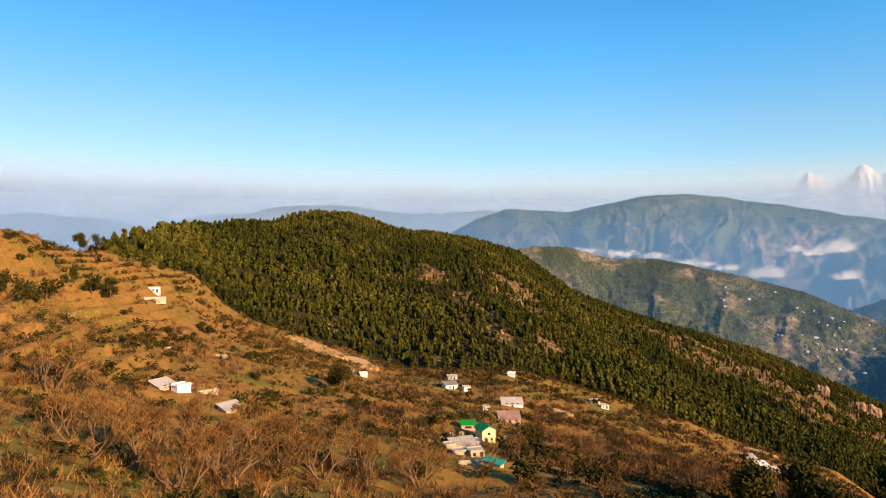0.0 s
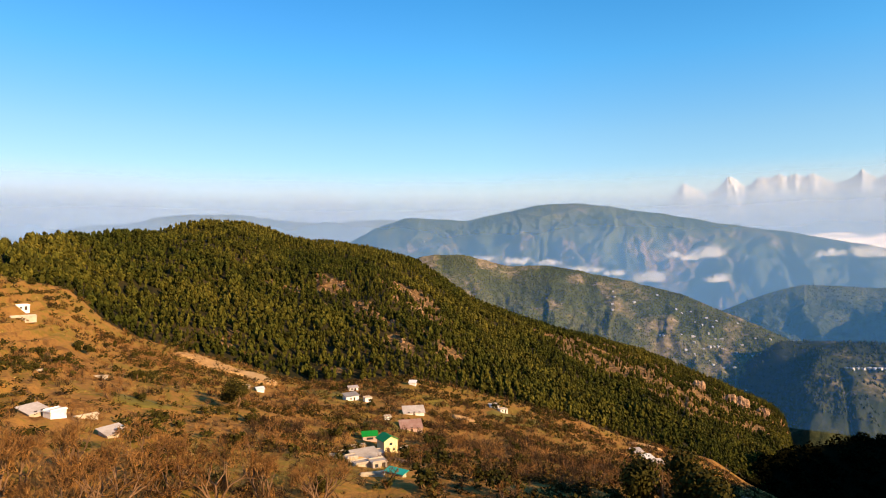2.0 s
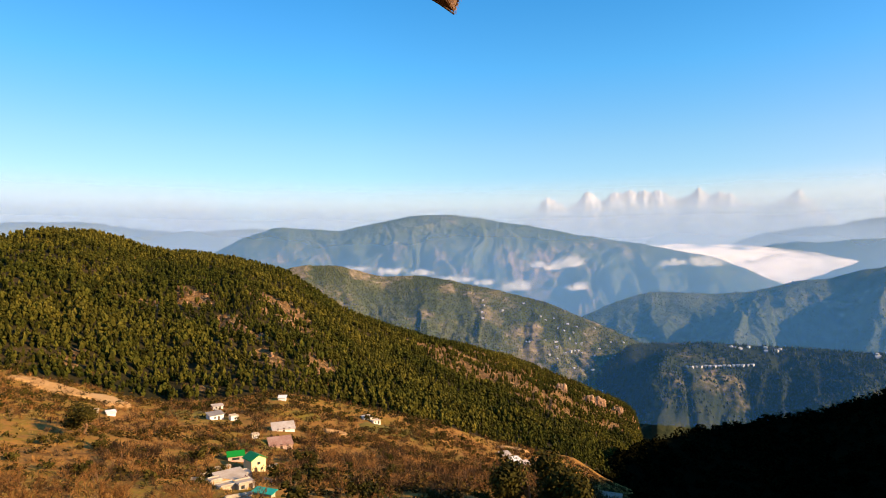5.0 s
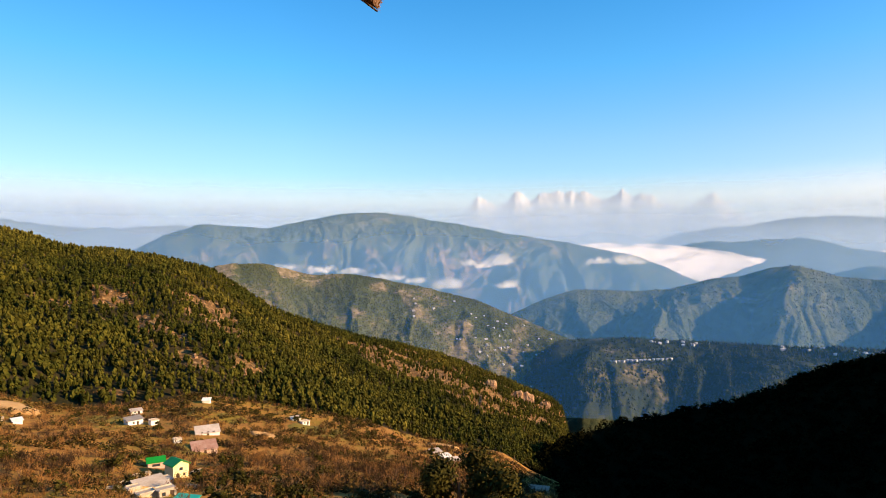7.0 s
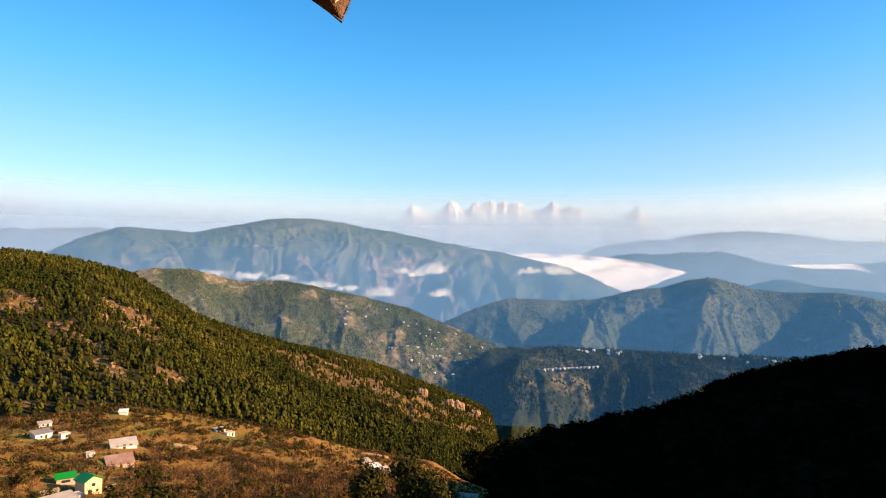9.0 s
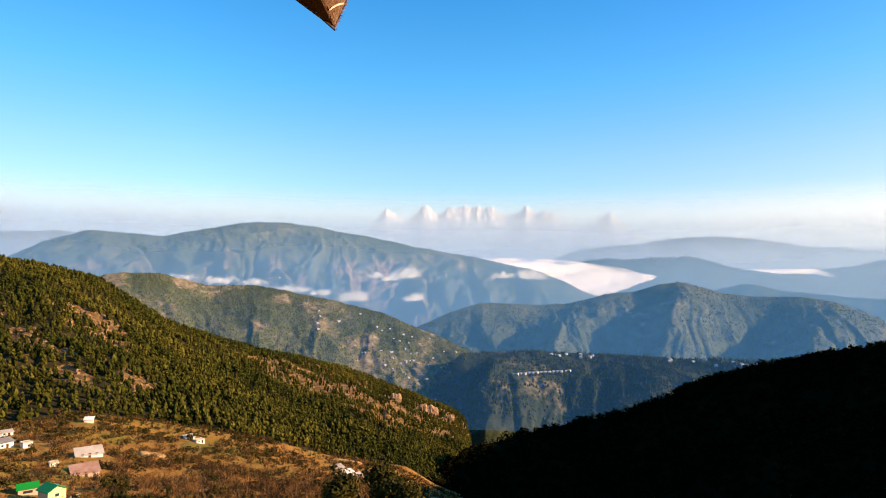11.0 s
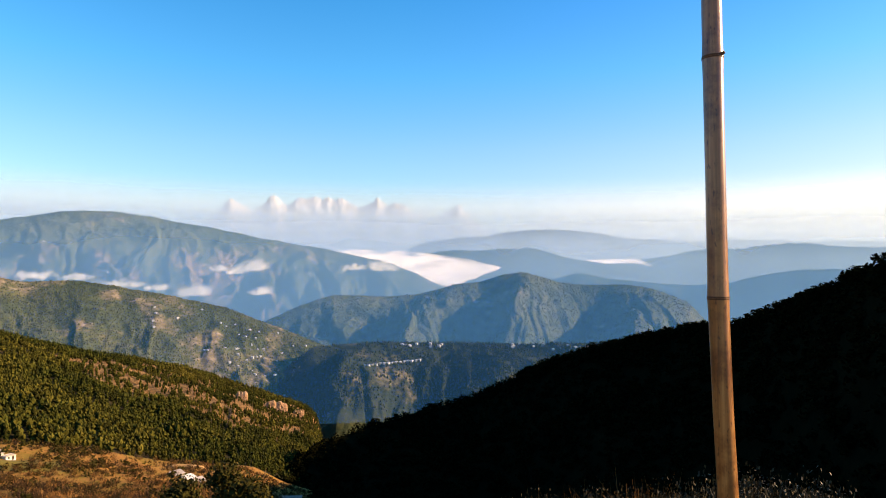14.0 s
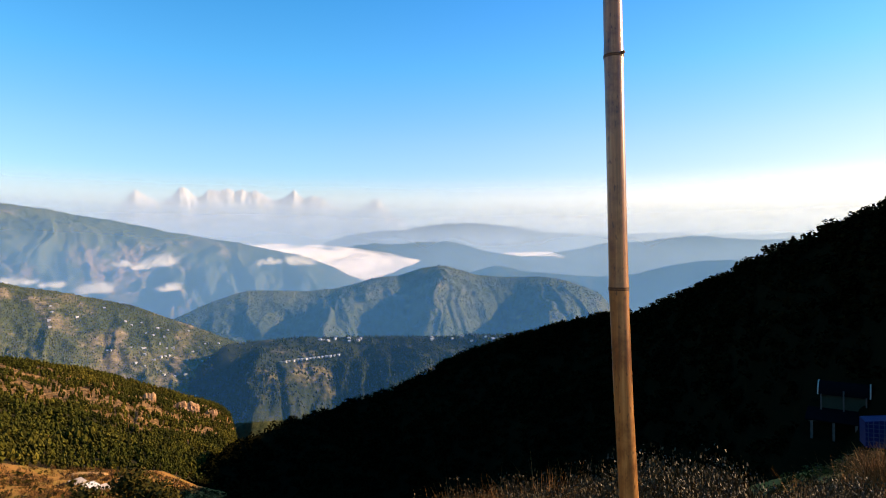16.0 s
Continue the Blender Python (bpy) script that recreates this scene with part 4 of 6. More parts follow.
x, y, z, r, rng = on_ground(2000, -39, 38, 62, 58, thicket)
h = rng.uniform(1.2, 3.2, len(x))
strew("dark_thicket", FINE, np.stack([x, y, z - 0.3, h * 1.3, h, rng.uniform(0, 6.28, len(x))], 1), THICKET, "dark brown and olive thickets over the slope", "scrub")
x, y, z, r, rng = on_ground(1500, -8, 36, 55, 59, lambda az, r, x, y: off_homes(az, r) * np.clip(0.35 + 1.6 * fbm(x / 20, y / 20, 640, 3), 0, 1) * np.clip((280 - r) / 100, 0.3, 1))
h = rng.uniform(1.2, 3.0, len(x))
strew("dark_scrub", SHRUBS, np.stack([x, y, z - 0.1, h * 1.2, h, rng.uniform(0, 6.28, len(x))], 1), DARK_TWIG, "dark leafless brush round the farm", "scrub")
x, y, z, r, rng = on_ground(6000, -40, 60, 40, 67, lambda az, r, x, y: np.clip(0.4 + fbm(x / 18, y / 18, 620, 3), 0.05, 1))
h = rng.uniform(0.3, 0.8, len(x))
strew("grass_tufts", [twig_shape(90 + i, 16, 0.16, 0.7) for i in range(3)], np.stack([x, y, z - 0.05, h * 1.6, h, rng.uniform(0, 6.28, len(x))], 1), STRAW, "dry yellow grass tufts on the slope", "grass")
def at_foot(n, a0, a1, r0, r1, seed):
    rng = np.random.default_rng(seed)
    az, r = rng.uniform(a0, a1, n), np.sqrt(rng.uniform(r0 ** 2, r1 ** 2, n))
    ok = r < curve(az, FOOT_R, 2) * 1.1
    az, r = az[ok], r[ok]
    x, y = ring(az, r)
    return x, y, ground_z(az, r), az, rng


x, y, z, az, rng = at_foot(1200, 56, 99, 34, 130, 77)
h = rng.uniform(1.0, 2.3, len(x))
strew("near_bushes", FINE, np.stack([x, y, z - 0.2, h * 1.4, h, rng.uniform(0, 6.28, len(x))], 1), OAK_LEAF, "olive green bushes at the foot of the shaded hill", "scrub")
x, y, z, az, rng = at_foot(350, 84, 99, 40, 110, 78)
h = rng.uniform(0.8, 2.2, len(x)) * np.clip((az - 78) / 10, 0.4, 1.2)
strew("foot_scrub", SHRUBS, np.stack([x, y, z - 0.2, h * 1.3, h, rng.uniform(0, 6.28, len(x))], 1), TWIG, "dry orange brown scrub at the foot of the shaded hill", "scrub")


# oaks in the shade-toned leaf colour blacken this sunlit hollow
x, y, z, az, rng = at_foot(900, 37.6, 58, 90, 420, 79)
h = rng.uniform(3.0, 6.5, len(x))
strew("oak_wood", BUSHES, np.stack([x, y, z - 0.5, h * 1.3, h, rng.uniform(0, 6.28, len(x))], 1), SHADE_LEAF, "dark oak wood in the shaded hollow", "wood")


# ---- bare rock on the forested spur ----


def rock_face(az, el, width, height, seed, label):
    """A steep broken rock face set into the forested spur."""
    s = np.linspace(0, 1, 400)
    r, z = FOREST.at(np.full_like(s, az), s)
    k = int(np.argmax(z >= EYE + r * math.tan(radians(el))))
    x, y = ring(az, r[k])
    n, m = 44, 22
    U, W = np.meshgrid(np.linspace(-1, 1, n), np.linspace(0, 1, m), indexing="ij")
    top = np.sqrt(np.clip(1 - np.abs(U) ** 2.4, 0, 1))
    X = U * width / 2 + 1.2 * fbm(U * 3, W * 3, seed)
    Zl = -0.35 * height + W * height * (0.45 + 0.65 * top * (1 + 0.5 * fbm(U * 4, U * 0, seed + 6)))
    Yl = 0.35 * height * W * W - (0.13 * height * ridged(U * 7 + 0.4 * W, W * 1.6, seed + 3) + 0.06 * height * ridged(U * 18, W * 6, seed + 5)) * np.sin(np.pi * np.clip(W, 0.05, 0.95)) - 0.10 * height * top
    V = np.stack([X, Yl, Zl], -1).reshape(-1, 3)
    back = V.copy()
    back[:, 1] += 0.6 * height
    F = grid_faces(n, m)
    me = mesh_of("rock_face", np.concatenate([V, back]), np.concatenate([F[:, ::-1], F + len(V)]), CLIFF, False)
    ob = tagged(new("rock_face", me), label, "cliff")
    ob.matrix_basis = pose(float(x), float(y), float(z[k]), 0, 0, -az)


rock_face(31.3, -11.5, 13, 9, 641, "small pink and tan rock face in the pine wood")
rock_face(33.9, -12.6, 34, 10, 651, "broad pink and tan rock cliff above the valley")
rock_face(36.0, -13.2, 16, 7, 661, "broken tan rock at the end of the spur")


# ---- fields and bare earth on the near slope ----
FIELD = surface("field_grass", [(0.3, (0.08, 0.060, 0.008)), (0.5, (0.17, 0.125, 0.013)), (0.7, (0.26, 0.17, 0.025))], 0.08, 0.8, 0.95, 0.5, 0.3)
EARTH = surface("bare_earth", [(0.3, (0.28, 0.14, 0.04)), (0.5, (0.48, 0.27, 0.09)), (0.7, (0.62, 0.40, 0.17))], 0.06, 0.5, 0.95, 0.7, 0.8)


def patch(name, az, r, wide, deep, lift, material, seed, label, category):
    """A small uneven plot that follows the slope, a little proud of it, with a worn outline."""
    n, m = 40, 9
    T, Q = np.meshgrid(np.linspace(0, 2 * math.pi, n), np.linspace(0, 1, m), indexing="ij")
    edge = 1 + 0.22 * fbm(np.cos(T) * 2 + 5, np.sin(T) * 2, seed)
    U, W = np.cos(T) * Q * edge * wide / 2, np.sin(T) * Q * edge * deep / 2
    R = r + W
    A = az + np.degrees(U / r)
    X, Y = ring(A, R)
    Z = ground_z(A, R) + lift * np.clip((1 - Q) * 6, -0.3, 1) + 0.25 * lift * fbm(X / 2.5, Y / 2.5, seed + 2) * (Q < 0.97)
    x0, y0 = ring(az, r)
    z0 = float(ground_z(az, r))
    V = np.stack([X - x0, Y - y0, Z - z0], -1).reshape(-1, 3)
    ob = tagged(new(name, mesh_of(name, V, grid_faces(n, m), material)), label, category)
    ob.matrix_basis = pose(float(x0), float(y0), z0)


for k, (az, r, wide, deep) in enumerate([(15.6, 262, 22, 26), (-1.6, 262, 20, 22), (-17.0, 170, 16, 14), (-33.4, 90, 22, 20), (-30.5, 74, 16, 12), (-12.0, 78, 14, 10), (8.5, 262, 12, 14), (-22, 72, 10, 9), (4.5, 200, 12, 14)]):
    patch("field", az, r, wide, deep, 0.3, FIELD, 670 + k, "small olive green grass field on the slope", "field")
GOLD = surface("golden_grass", [(0.3, (0.24, 0.14, 0.022)), (0.5, (0.40, 0.25, 0.045)), (0.7, (0.56, 0.37, 0.09))], 0.12, 1.2, 0.95, 0.6, 0.25)
for k, (az, r, wide, deep) in enumerate([(-33.6, 70, 15, 12), (-30.0, 66, 14, 10), (-27.6, 64, 10, 8), (-22.5, 66, 14, 9), (-25.2, 62, 10, 7), (-35.4, 78, 12, 12), (-19.2, 68, 9, 8)]):
    patch("field", az, r, wide, deep, 0.25, GOLD, 710 + k, "rough patch of golden dry grass on the slope", "field")
for k, (az, r, wide, deep) in enumerate([(-10.8, 287, 22, 18), (-8.6, 284, 20, 16), (-9.6, 283, 24, 14), (-7.2, 276, 14, 20), (-12.5, 292, 16, 10), (1.6, 140, 9, 7), (27.0, 300, 16, 10), (11.0, 232, 10, 8)]):
    patch("earth_bank", az, r, wide, deep, 0.8, EARTH, 690 + k, "bare golden earth bank on the slope", "earth")


# ---- single trees ----
def part(name, bm, material, parent, label=""):
    """Links a bmesh as one mesh object under its thing."""
    me = bpy.data.meshes.new(name)
    bm.to_mesh(me)
    bm.free()
    me.materials.append(material)
    ob = new(name, me)
    ob.parent = parent
    return tagged(ob, label) if label else ob


def array_part(name, V, F, material, parent, smooth=False):
    ob = new(name, mesh_of(name, V, F, material, smooth))
    ob.parent = parent
    return ob


def thing(name, x, y, z, turn, label, category, group=""):
    ob = new(name)
    ob.empty_display_size = 0.2
    ob.matrix_basis = pose(x, y, z, 0, 0, turn)
    return tagged(ob, label, category, group)


def tube(V, F, a, b, ra, rb, sides=5):
    d = (b - a) / (np.linalg.norm(b - a) + 1e-9)
    u = np.cross(d, (0.3, 0.9, 0.1))
    u /= np.linalg.norm(u)
    w = np.cross(d, u)
    base = len(V)
    for p, q in ((a, ra), (b, rb)):
        for j in range(sides):
            t = 2 * math.pi * j / sides
            V.append(p + q * (math.cos(t) * u + math.sin(t) * w))
    for j in range(sides):
        k = (j + 1) % sides
        F += [(base + j, base + k, base + sides + k), (base + j, base + sides + k, base + sides + j)]


def bare_branches(seed, stems, reach, levels=5):
    """Limbs and twigs of a leafless tree of height about 1: two pairs of arrays."""
    rng = np.random.default_rng(seed)
    LV, LF, TV, TF = [], [], [], []

    def grow(p, d, length, rad, level):
        q = p
        n = 3 if level < 3 else 2
        for i in range(n):
            d = d + rng.normal(0, 0.16, 3) + np.array([0, 0, 0.06])
            d /= np.linalg.norm(d)
            e = q + d * length / n
            r0, r1 = rad * (1 - 0.3 * i / n), rad * (1 - 0.3 * (i + 1) / n)
            if level < 3:
                tube(LV, LF, q, e, r0, r1, 5 if level < 2 else 3)
            else:
                tube(TV, TF, q, e, r0, r1, 3)
            q = e
        if level < levels:
            for _ in range(rng.integers(2, 4)):
                nd = d + rng.normal(0, 0.42, 3) + np.array([0, 0, 0.15])
                grow(q, nd / np.linalg.norm(nd), length * rng.uniform(0.6, 0.85), rad * 0.62, level + 1)
        else:
            # a spray of the finest shoots
            for _ in range(4):
                nd = d + rng.normal(0, 0.6, 3) + np.array([0, 0, 0.1])
                side = np.cross(nd, rng.normal(0, 1, 3))
                side *= 0.0034 / (np.linalg.norm(side) + 1e-6)
                at = p + (q - p) * rng.uniform(0.2, 1)
                k = len(TV)
                TV.extend([at - side, at + side, at + nd / np.linalg.norm(nd) * rng.uniform(0.04, 0.11)])
                TF.append((k, k + 1, k + 2))

    for s in range(stems):
        a = 2 * math.pi * s / stems + rng.uniform(-0.5, 0.5)
        d = np.array([math.cos(a) * reach, math.sin(a) * reach, 1.0])
        grow(np.array([math.cos(a) * 0.03, math.sin(a) * 0.03, -0.05]), d / np.linalg.norm(d), rng.uniform(0.24, 0.32), 0.024, 0)
    return (np.array(LV), np.array(LF)), (np.array(TV), np.array(TF))


def bare_tree_maker():
    made = []
    for seed, stems, reach, levels in ((1, 4, 0.55, 5), (2, 3, 0.4, 5), (3, 5, 0.7, 5), (4, 4, 0.6, 5), (5, 3, 0.5, 4), (6, 4, 0.6, 4), (7, 3, 0.7, 4)):
        (LV, LF), (TV, TF) = bare_branches(700 + seed, stems, reach, levels)
        made.append((mesh_of("branch", LV, LF, BARK), mesh_of("twig", TV, TF, TWIG)))
    return made


BARE = bare_tree_maker()


def bare_tree(x, y, z, height, turn, kind, label):
    t = thing("bare_tree", x, y, z, turn, label, "tree", "leafless trees on the slope")
    for name, me in zip(("branch", "twig"), BARE[kind]):
        ob = new(name, me)
        ob.parent = t
        ob.scale = (height, height, height)
        if name == "twig":
            tagged(ob, kind="stuff")


LEAFY = [leafy_shape(800 + i, 480, 0.95, 0.12, 0.3, 0.15) for i in range(3)]
LEAFY_ME = [mesh_of("crown", V * np.array([1, 1, 0.85]) + np.array([0, 0, 0.12]), F, OAK_LEAF, False) for V, F in LEAFY]


BIG_ME = mesh_of("crown", *[a if i else a * np.array([1, 1, 0.85]) + np.array([0, 0, 0.12]) for i, a in enumerate(leafy_shape(830, 4200, 0.95, 0.045, 0.25, 0.15))], OAK_LEAF, False)


def trunk_mesh(seed):
    rng = np.random.default_rng(seed)
    V, F = [], []
    p, r = np.array([0.0, 0, -0.06]), 0.035
    for i in range(4):
        q = p + np.array([*rng.normal(0, 0.02, 2), 0.12])
        tube(V, F, p, q, r, r * 0.85, 7)
        p, r = q, r * 0.85
    for k in range(5):
        a = rng.uniform(0, 6.28)
        q = p + np.array([0.2 * math.cos(a), 0.2 * math.sin(a), rng.uniform(0.1, 0.3)])
        tube(V, F, p - np.array([0, 0, 0.05 * k]), q, r * 0.6, r * 0.2, 5)
    return mesh_of("trunk", V, F, BARK)


TRUNKS = [trunk_mesh(850 + i) for i in range(3)]


def oak_tree(x, y, z, width, height, turn, kind, label):
    t = thing("oak_tree", x, y, z, turn, label, "tree", "evergreen trees on the slope")
    for name, me in (("trunk", TRUNKS[kind % 3]), ("crown", BIG_ME if width >= 8 else LEAFY_ME[kind % 3])):
        ob = new(name, me)
        ob.parent = t
        ob.scale = (width, width, height)


# the big leafless trees low on the slope, then smaller ones between them
for k, (az, el, px) in enumerate([(-32.1, -11.6, 7.5), (-25.7, -18.6, 7.8), (-18.6, -20.0, 8.0), (-27.6, -15.2, 5.5), (-29.5, -17.0, 6.5), (-21.8, -17.0, 7.0), (-14.5, -19.5, 6.5),
                                  (-11, -20.5, 7.0), (-22.5, -20.8, 6.0), (-7.0, -21.0, 6.5), (-2.0, -21.5, 6.5), (-35.5, -9.0, 6.0), (-16.5, -17.0, 5.5)]):
    x, y, z, r = on_slope(az, el)
    bare_tree(x, y, z - 0.1, px * 1.3, 47 * k % 360, k % 4, "large leafless brown tree with fanning limbs on dry grass")
rng = np.random.default_rng(900)
for k in range(90):
    az, r = rng.uniform(-38, 30), math.sqrt(rng.uniform(75 ** 2, 215 ** 2))
    x, y = ring(az, r)
    bare_tree(float(x), float(y), float(ground_z(az, r)) - 0.1, rng.uniform(2.6, 5.0), rng.uniform(0, 360), 4 + k % 3, "small leafless reddish brown tree on the scrub slope")
# evergreen trees: those that stand out, then scattered ones
for k, (az, el, w, h, label) in enumerate([
        (-29.66, -0.95, 8.2, 11.5, "lone round pine standing on the bare ridge line"), (-9.05, -13.2, 13.5, 11.0, "dense round evergreen tree beside a cleared field"), (-30.55, -3.3, 3.4, 9.5, "tall narrow dark tree on the terraced slope"),
        (-28.6, -4.4, 8.5, 8.0, "dark evergreen tree on the terraced slope"), (-29.3, -4.3, 6.0, 9.0, "dark evergreen tree on the terraced slope"), (-27.9, -4.6, 6.0, 6.5, "dark evergreen tree on the terraced slope"),
        (-32.4, -4.7, 7.0, 9.0, "dark evergreen tree on the terraced slope"), (-33.1, -4.9, 6.5, 8.0, "dark evergreen tree on the terraced slope"), (-33.8, -4.8, 6.5, 9.0, "dark evergreen tree on the terraced slope"), (-34.9, -4.1, 6.0, 9.0, "dark evergreen tree on the terraced slope"), (-35.6, -4.3, 6.0, 8.0, "dark evergreen tree on the terraced slope"),
        (-34.0, -1.9, 3.6, 4.2, "small dark tree on a terrace edge"), (-32.5, -0.9, 4.4, 4.6, "small dark tree on a terrace edge"), (-33.3, -1.0, 2.6, 3.0, "small dark tree on a terrace edge"), (-34.8, -0.2, 3.0, 4.2, "small dark tree on a terrace edge"), (-31.9, -1.6, 2.4, 3.6, "small dark tree on a terrace edge"),
        (-28.9, -2.0, 2.6, 6.0, "small dark tree on a terrace edge"), (-29.2, -1.0, 5.0, 5.0, "dark green tree at the foot of a lone pine"), (-28.4, -0.9, 4.0, 5.0, "small dark tree on a terrace edge"), (-25.3, -2.4, 4.0, 4.2, "small dark tree above the white house"), (-24.2, -2.4, 4.6, 4.8, "small dark tree above the white house"), (-35.3, 1.1, 3.6, 9.0, "tall narrow dark tree on the ridge line"),
        (-13.4, -8.2, 6.0, 9.0, "dark tree at the edge of the pine forest"), (-16.4, -15.4, 5.0, 5.0, "dark green tree below a stone shed"), (-0.9, -16.5, 6.0, 5.0, "dark green tree beside the farmyard"), (7.0, -18.6, 7.5, 6.0, "dark green tree below the farmhouse"), (6.9, -20.8, 7.0, 6.0, "dark green tree below the farmhouse"),
        (-23.5, -8.0, 5.0, 5.0, "dark green tree among scrub"), (-22.3, -8.6, 4.5, 5.0, "dark green tree among scrub"), (-21.0, -7.6, 5.0, 5.0, "dark green tree among scrub"), (-16.2, -15.0, 6.5, 6.0, "dark green tree beside a stone shed"), (-20.5, -8.0, 5.5, 6.5, "dark green tree among scrub"),
        (8.6, -18.9, 6.0, 5.5, "dark green tree below the farmhouse"), (8.0, -17.3, 6.0, 5.5, "dark green tree below the farmhouse"), (1.0, -16.2, 6.0, 5.0, "dark green tree behind the farmhouse"),
        (28.4, -22.4, 14, 15.5, "large dense dark oak rising over the scrub"), (31.4, -22.6, 15, 16.0, "large dense dark oak rising over the scrub"), (34.0, -23.5, 9, 9.0, "large dense dark oak rising over the scrub")]):
    x, y, z, r = on_slope(az, el)
    oak_tree(x, y, z - 0.2, w, h, 61 * k % 360, k, label)
for k in range(110):
    az, r = rng.uniform(-38, 33), math.sqrt(rng.uniform(95 ** 2, 310 ** 2))
    if r > float(curve(np.array(az), FOOT_R, 2)) - 4 or (r > 180 and rng.uniform() < 0.45):
        continue
    x, y = ring(az, r)
    w = rng.uniform(2.5, 5.0)
    oak_tree(float(x), float(y), float(ground_z(az, r)) - 0.2, w, w * rng.uniform(0.8, 1.2), rng.uniform(0, 360), k, "small dark green evergreen tree on the scrub slope")

# ---- houses ----
WHITE = surface("whitewash", [(0.3, (0.55, 0.49, 0.40)), (0.5, (0.76, 0.71, 0.62)), (0.7, (0.82, 0.79, 0.72))], 0.3, 2.0, 0.9, 0.2, 0.02)
YELLOW = surface("yellow_plaster", [(0.3, (0.62, 0.50, 0.22)), (0.7, (0.80, 0.70, 0.38))], 0.3, 2.0, 0.9, 0.2, 0.02)
PINK = surface("pink_plaster", [(0.3, (0.42, 0.27, 0.20)), (0.7, (0.58, 0.42, 0.33))], 0.3, 2.0, 0.9, 0.2, 0.02)
STONE = surface("stone_wall", [(0.3, (0.26, 0.20, 0.13)), (0.5, (0.44, 0.36, 0.25)), (0.7, (0.58, 0.50, 0.38))], 0.4, 2.5, 0.95, 0.6, 0.08)
GREEN = surface("green_tin", [(0.3, (0.005, 0.17, 0.012)), (0.7, (0.010, 0.27, 0.02))], 0.4, 3.0, 0.45, 0.1, 0.02, 0.4)
TEAL = surface("teal_tin", [(0.3, (0.01, 0.25, 0.16)), (0.7, (0.03, 0.40, 0.27))], 0.4, 3.0, 0.5, 0.1, 0.02, 0.4)
TIN = surface("pale_tin", [(0.3, (0.32, 0.26, 0.20)), (0.5, (0.47, 0.39, 0.31)), (0.7, (0.60, 0.52, 0.43))], 0.3, 2.0, 0.8, 0.2, 0.02, 0.15)
RUST = surface("rusty_tin", [(0.3, (0.20, 0.09, 0.055)), (0.5, (0.33, 0.18, 0.12)), (0.7, (0.44, 0.30, 0.22))], 0.4, 2.0, 0.75, 0.3, 0.03, 0.3)
SLATE = surface("slate_roof", [(0.3, (0.13, 0.12, 0.11)), (0.5, (0.25, 0.22, 0.19)), (0.7, (0.36, 0.31, 0.26))], 0.4, 2.5, 0.9, 0.4, 0.04, 0.1)
CONCRETE = surface("pale_concrete", [(0.3, (0.30, 0.23, 0.16)), (0.5, (0.44, 0.36, 0.27)), (0.7, (0.55, 0.47, 0.37))], 0.25, 1.8, 0.9, 0.3, 0.03)
DARKWOOD = surface("dark_wood", [(0.3, (0.03, 0.02, 0.015)), (0.7, (0.08, 0.05, 0.03))], 1.0, 8.0, 0.7, 0.3, 0.01)
GLASS_M, gt, gb = nodes_of("window_glass")
gb.inputs["Base Color"].default_value = (0.03, 0.04, 0.05, 1)
gb.inputs["Roughness"].default_value = 0.08


def box(bm, x0, x1, y0, y1, z0, z1):
    m = Matrix.Translation(((x0 + x1) / 2, (y0 + y1) / 2, (z0 + z1) / 2)) @ Matrix.Diagonal((x1 - x0, y1 - y0, z1 - z0, 1))
    bmesh.ops.create_cube(bm, size=1.0, matrix=m)


def prism(bm, pts, y0, y1):
    """A solid from an outline in x and z, drawn out along y."""
    a = [bm.verts.new((x, y0, z)) for x, z in pts]
    b = [bm.verts.new((x, y1, z)) for x, z in pts]
    bm.faces.new(a), bm.faces.new(b[::-1])
    for i in range(len(pts)):
        j = (i + 1) % len(pts)
        bm.faces.new((a[j], a[i], b[i], b[j]))
    bmesh.ops.recalc_face_normals(bm, faces=bm.faces)


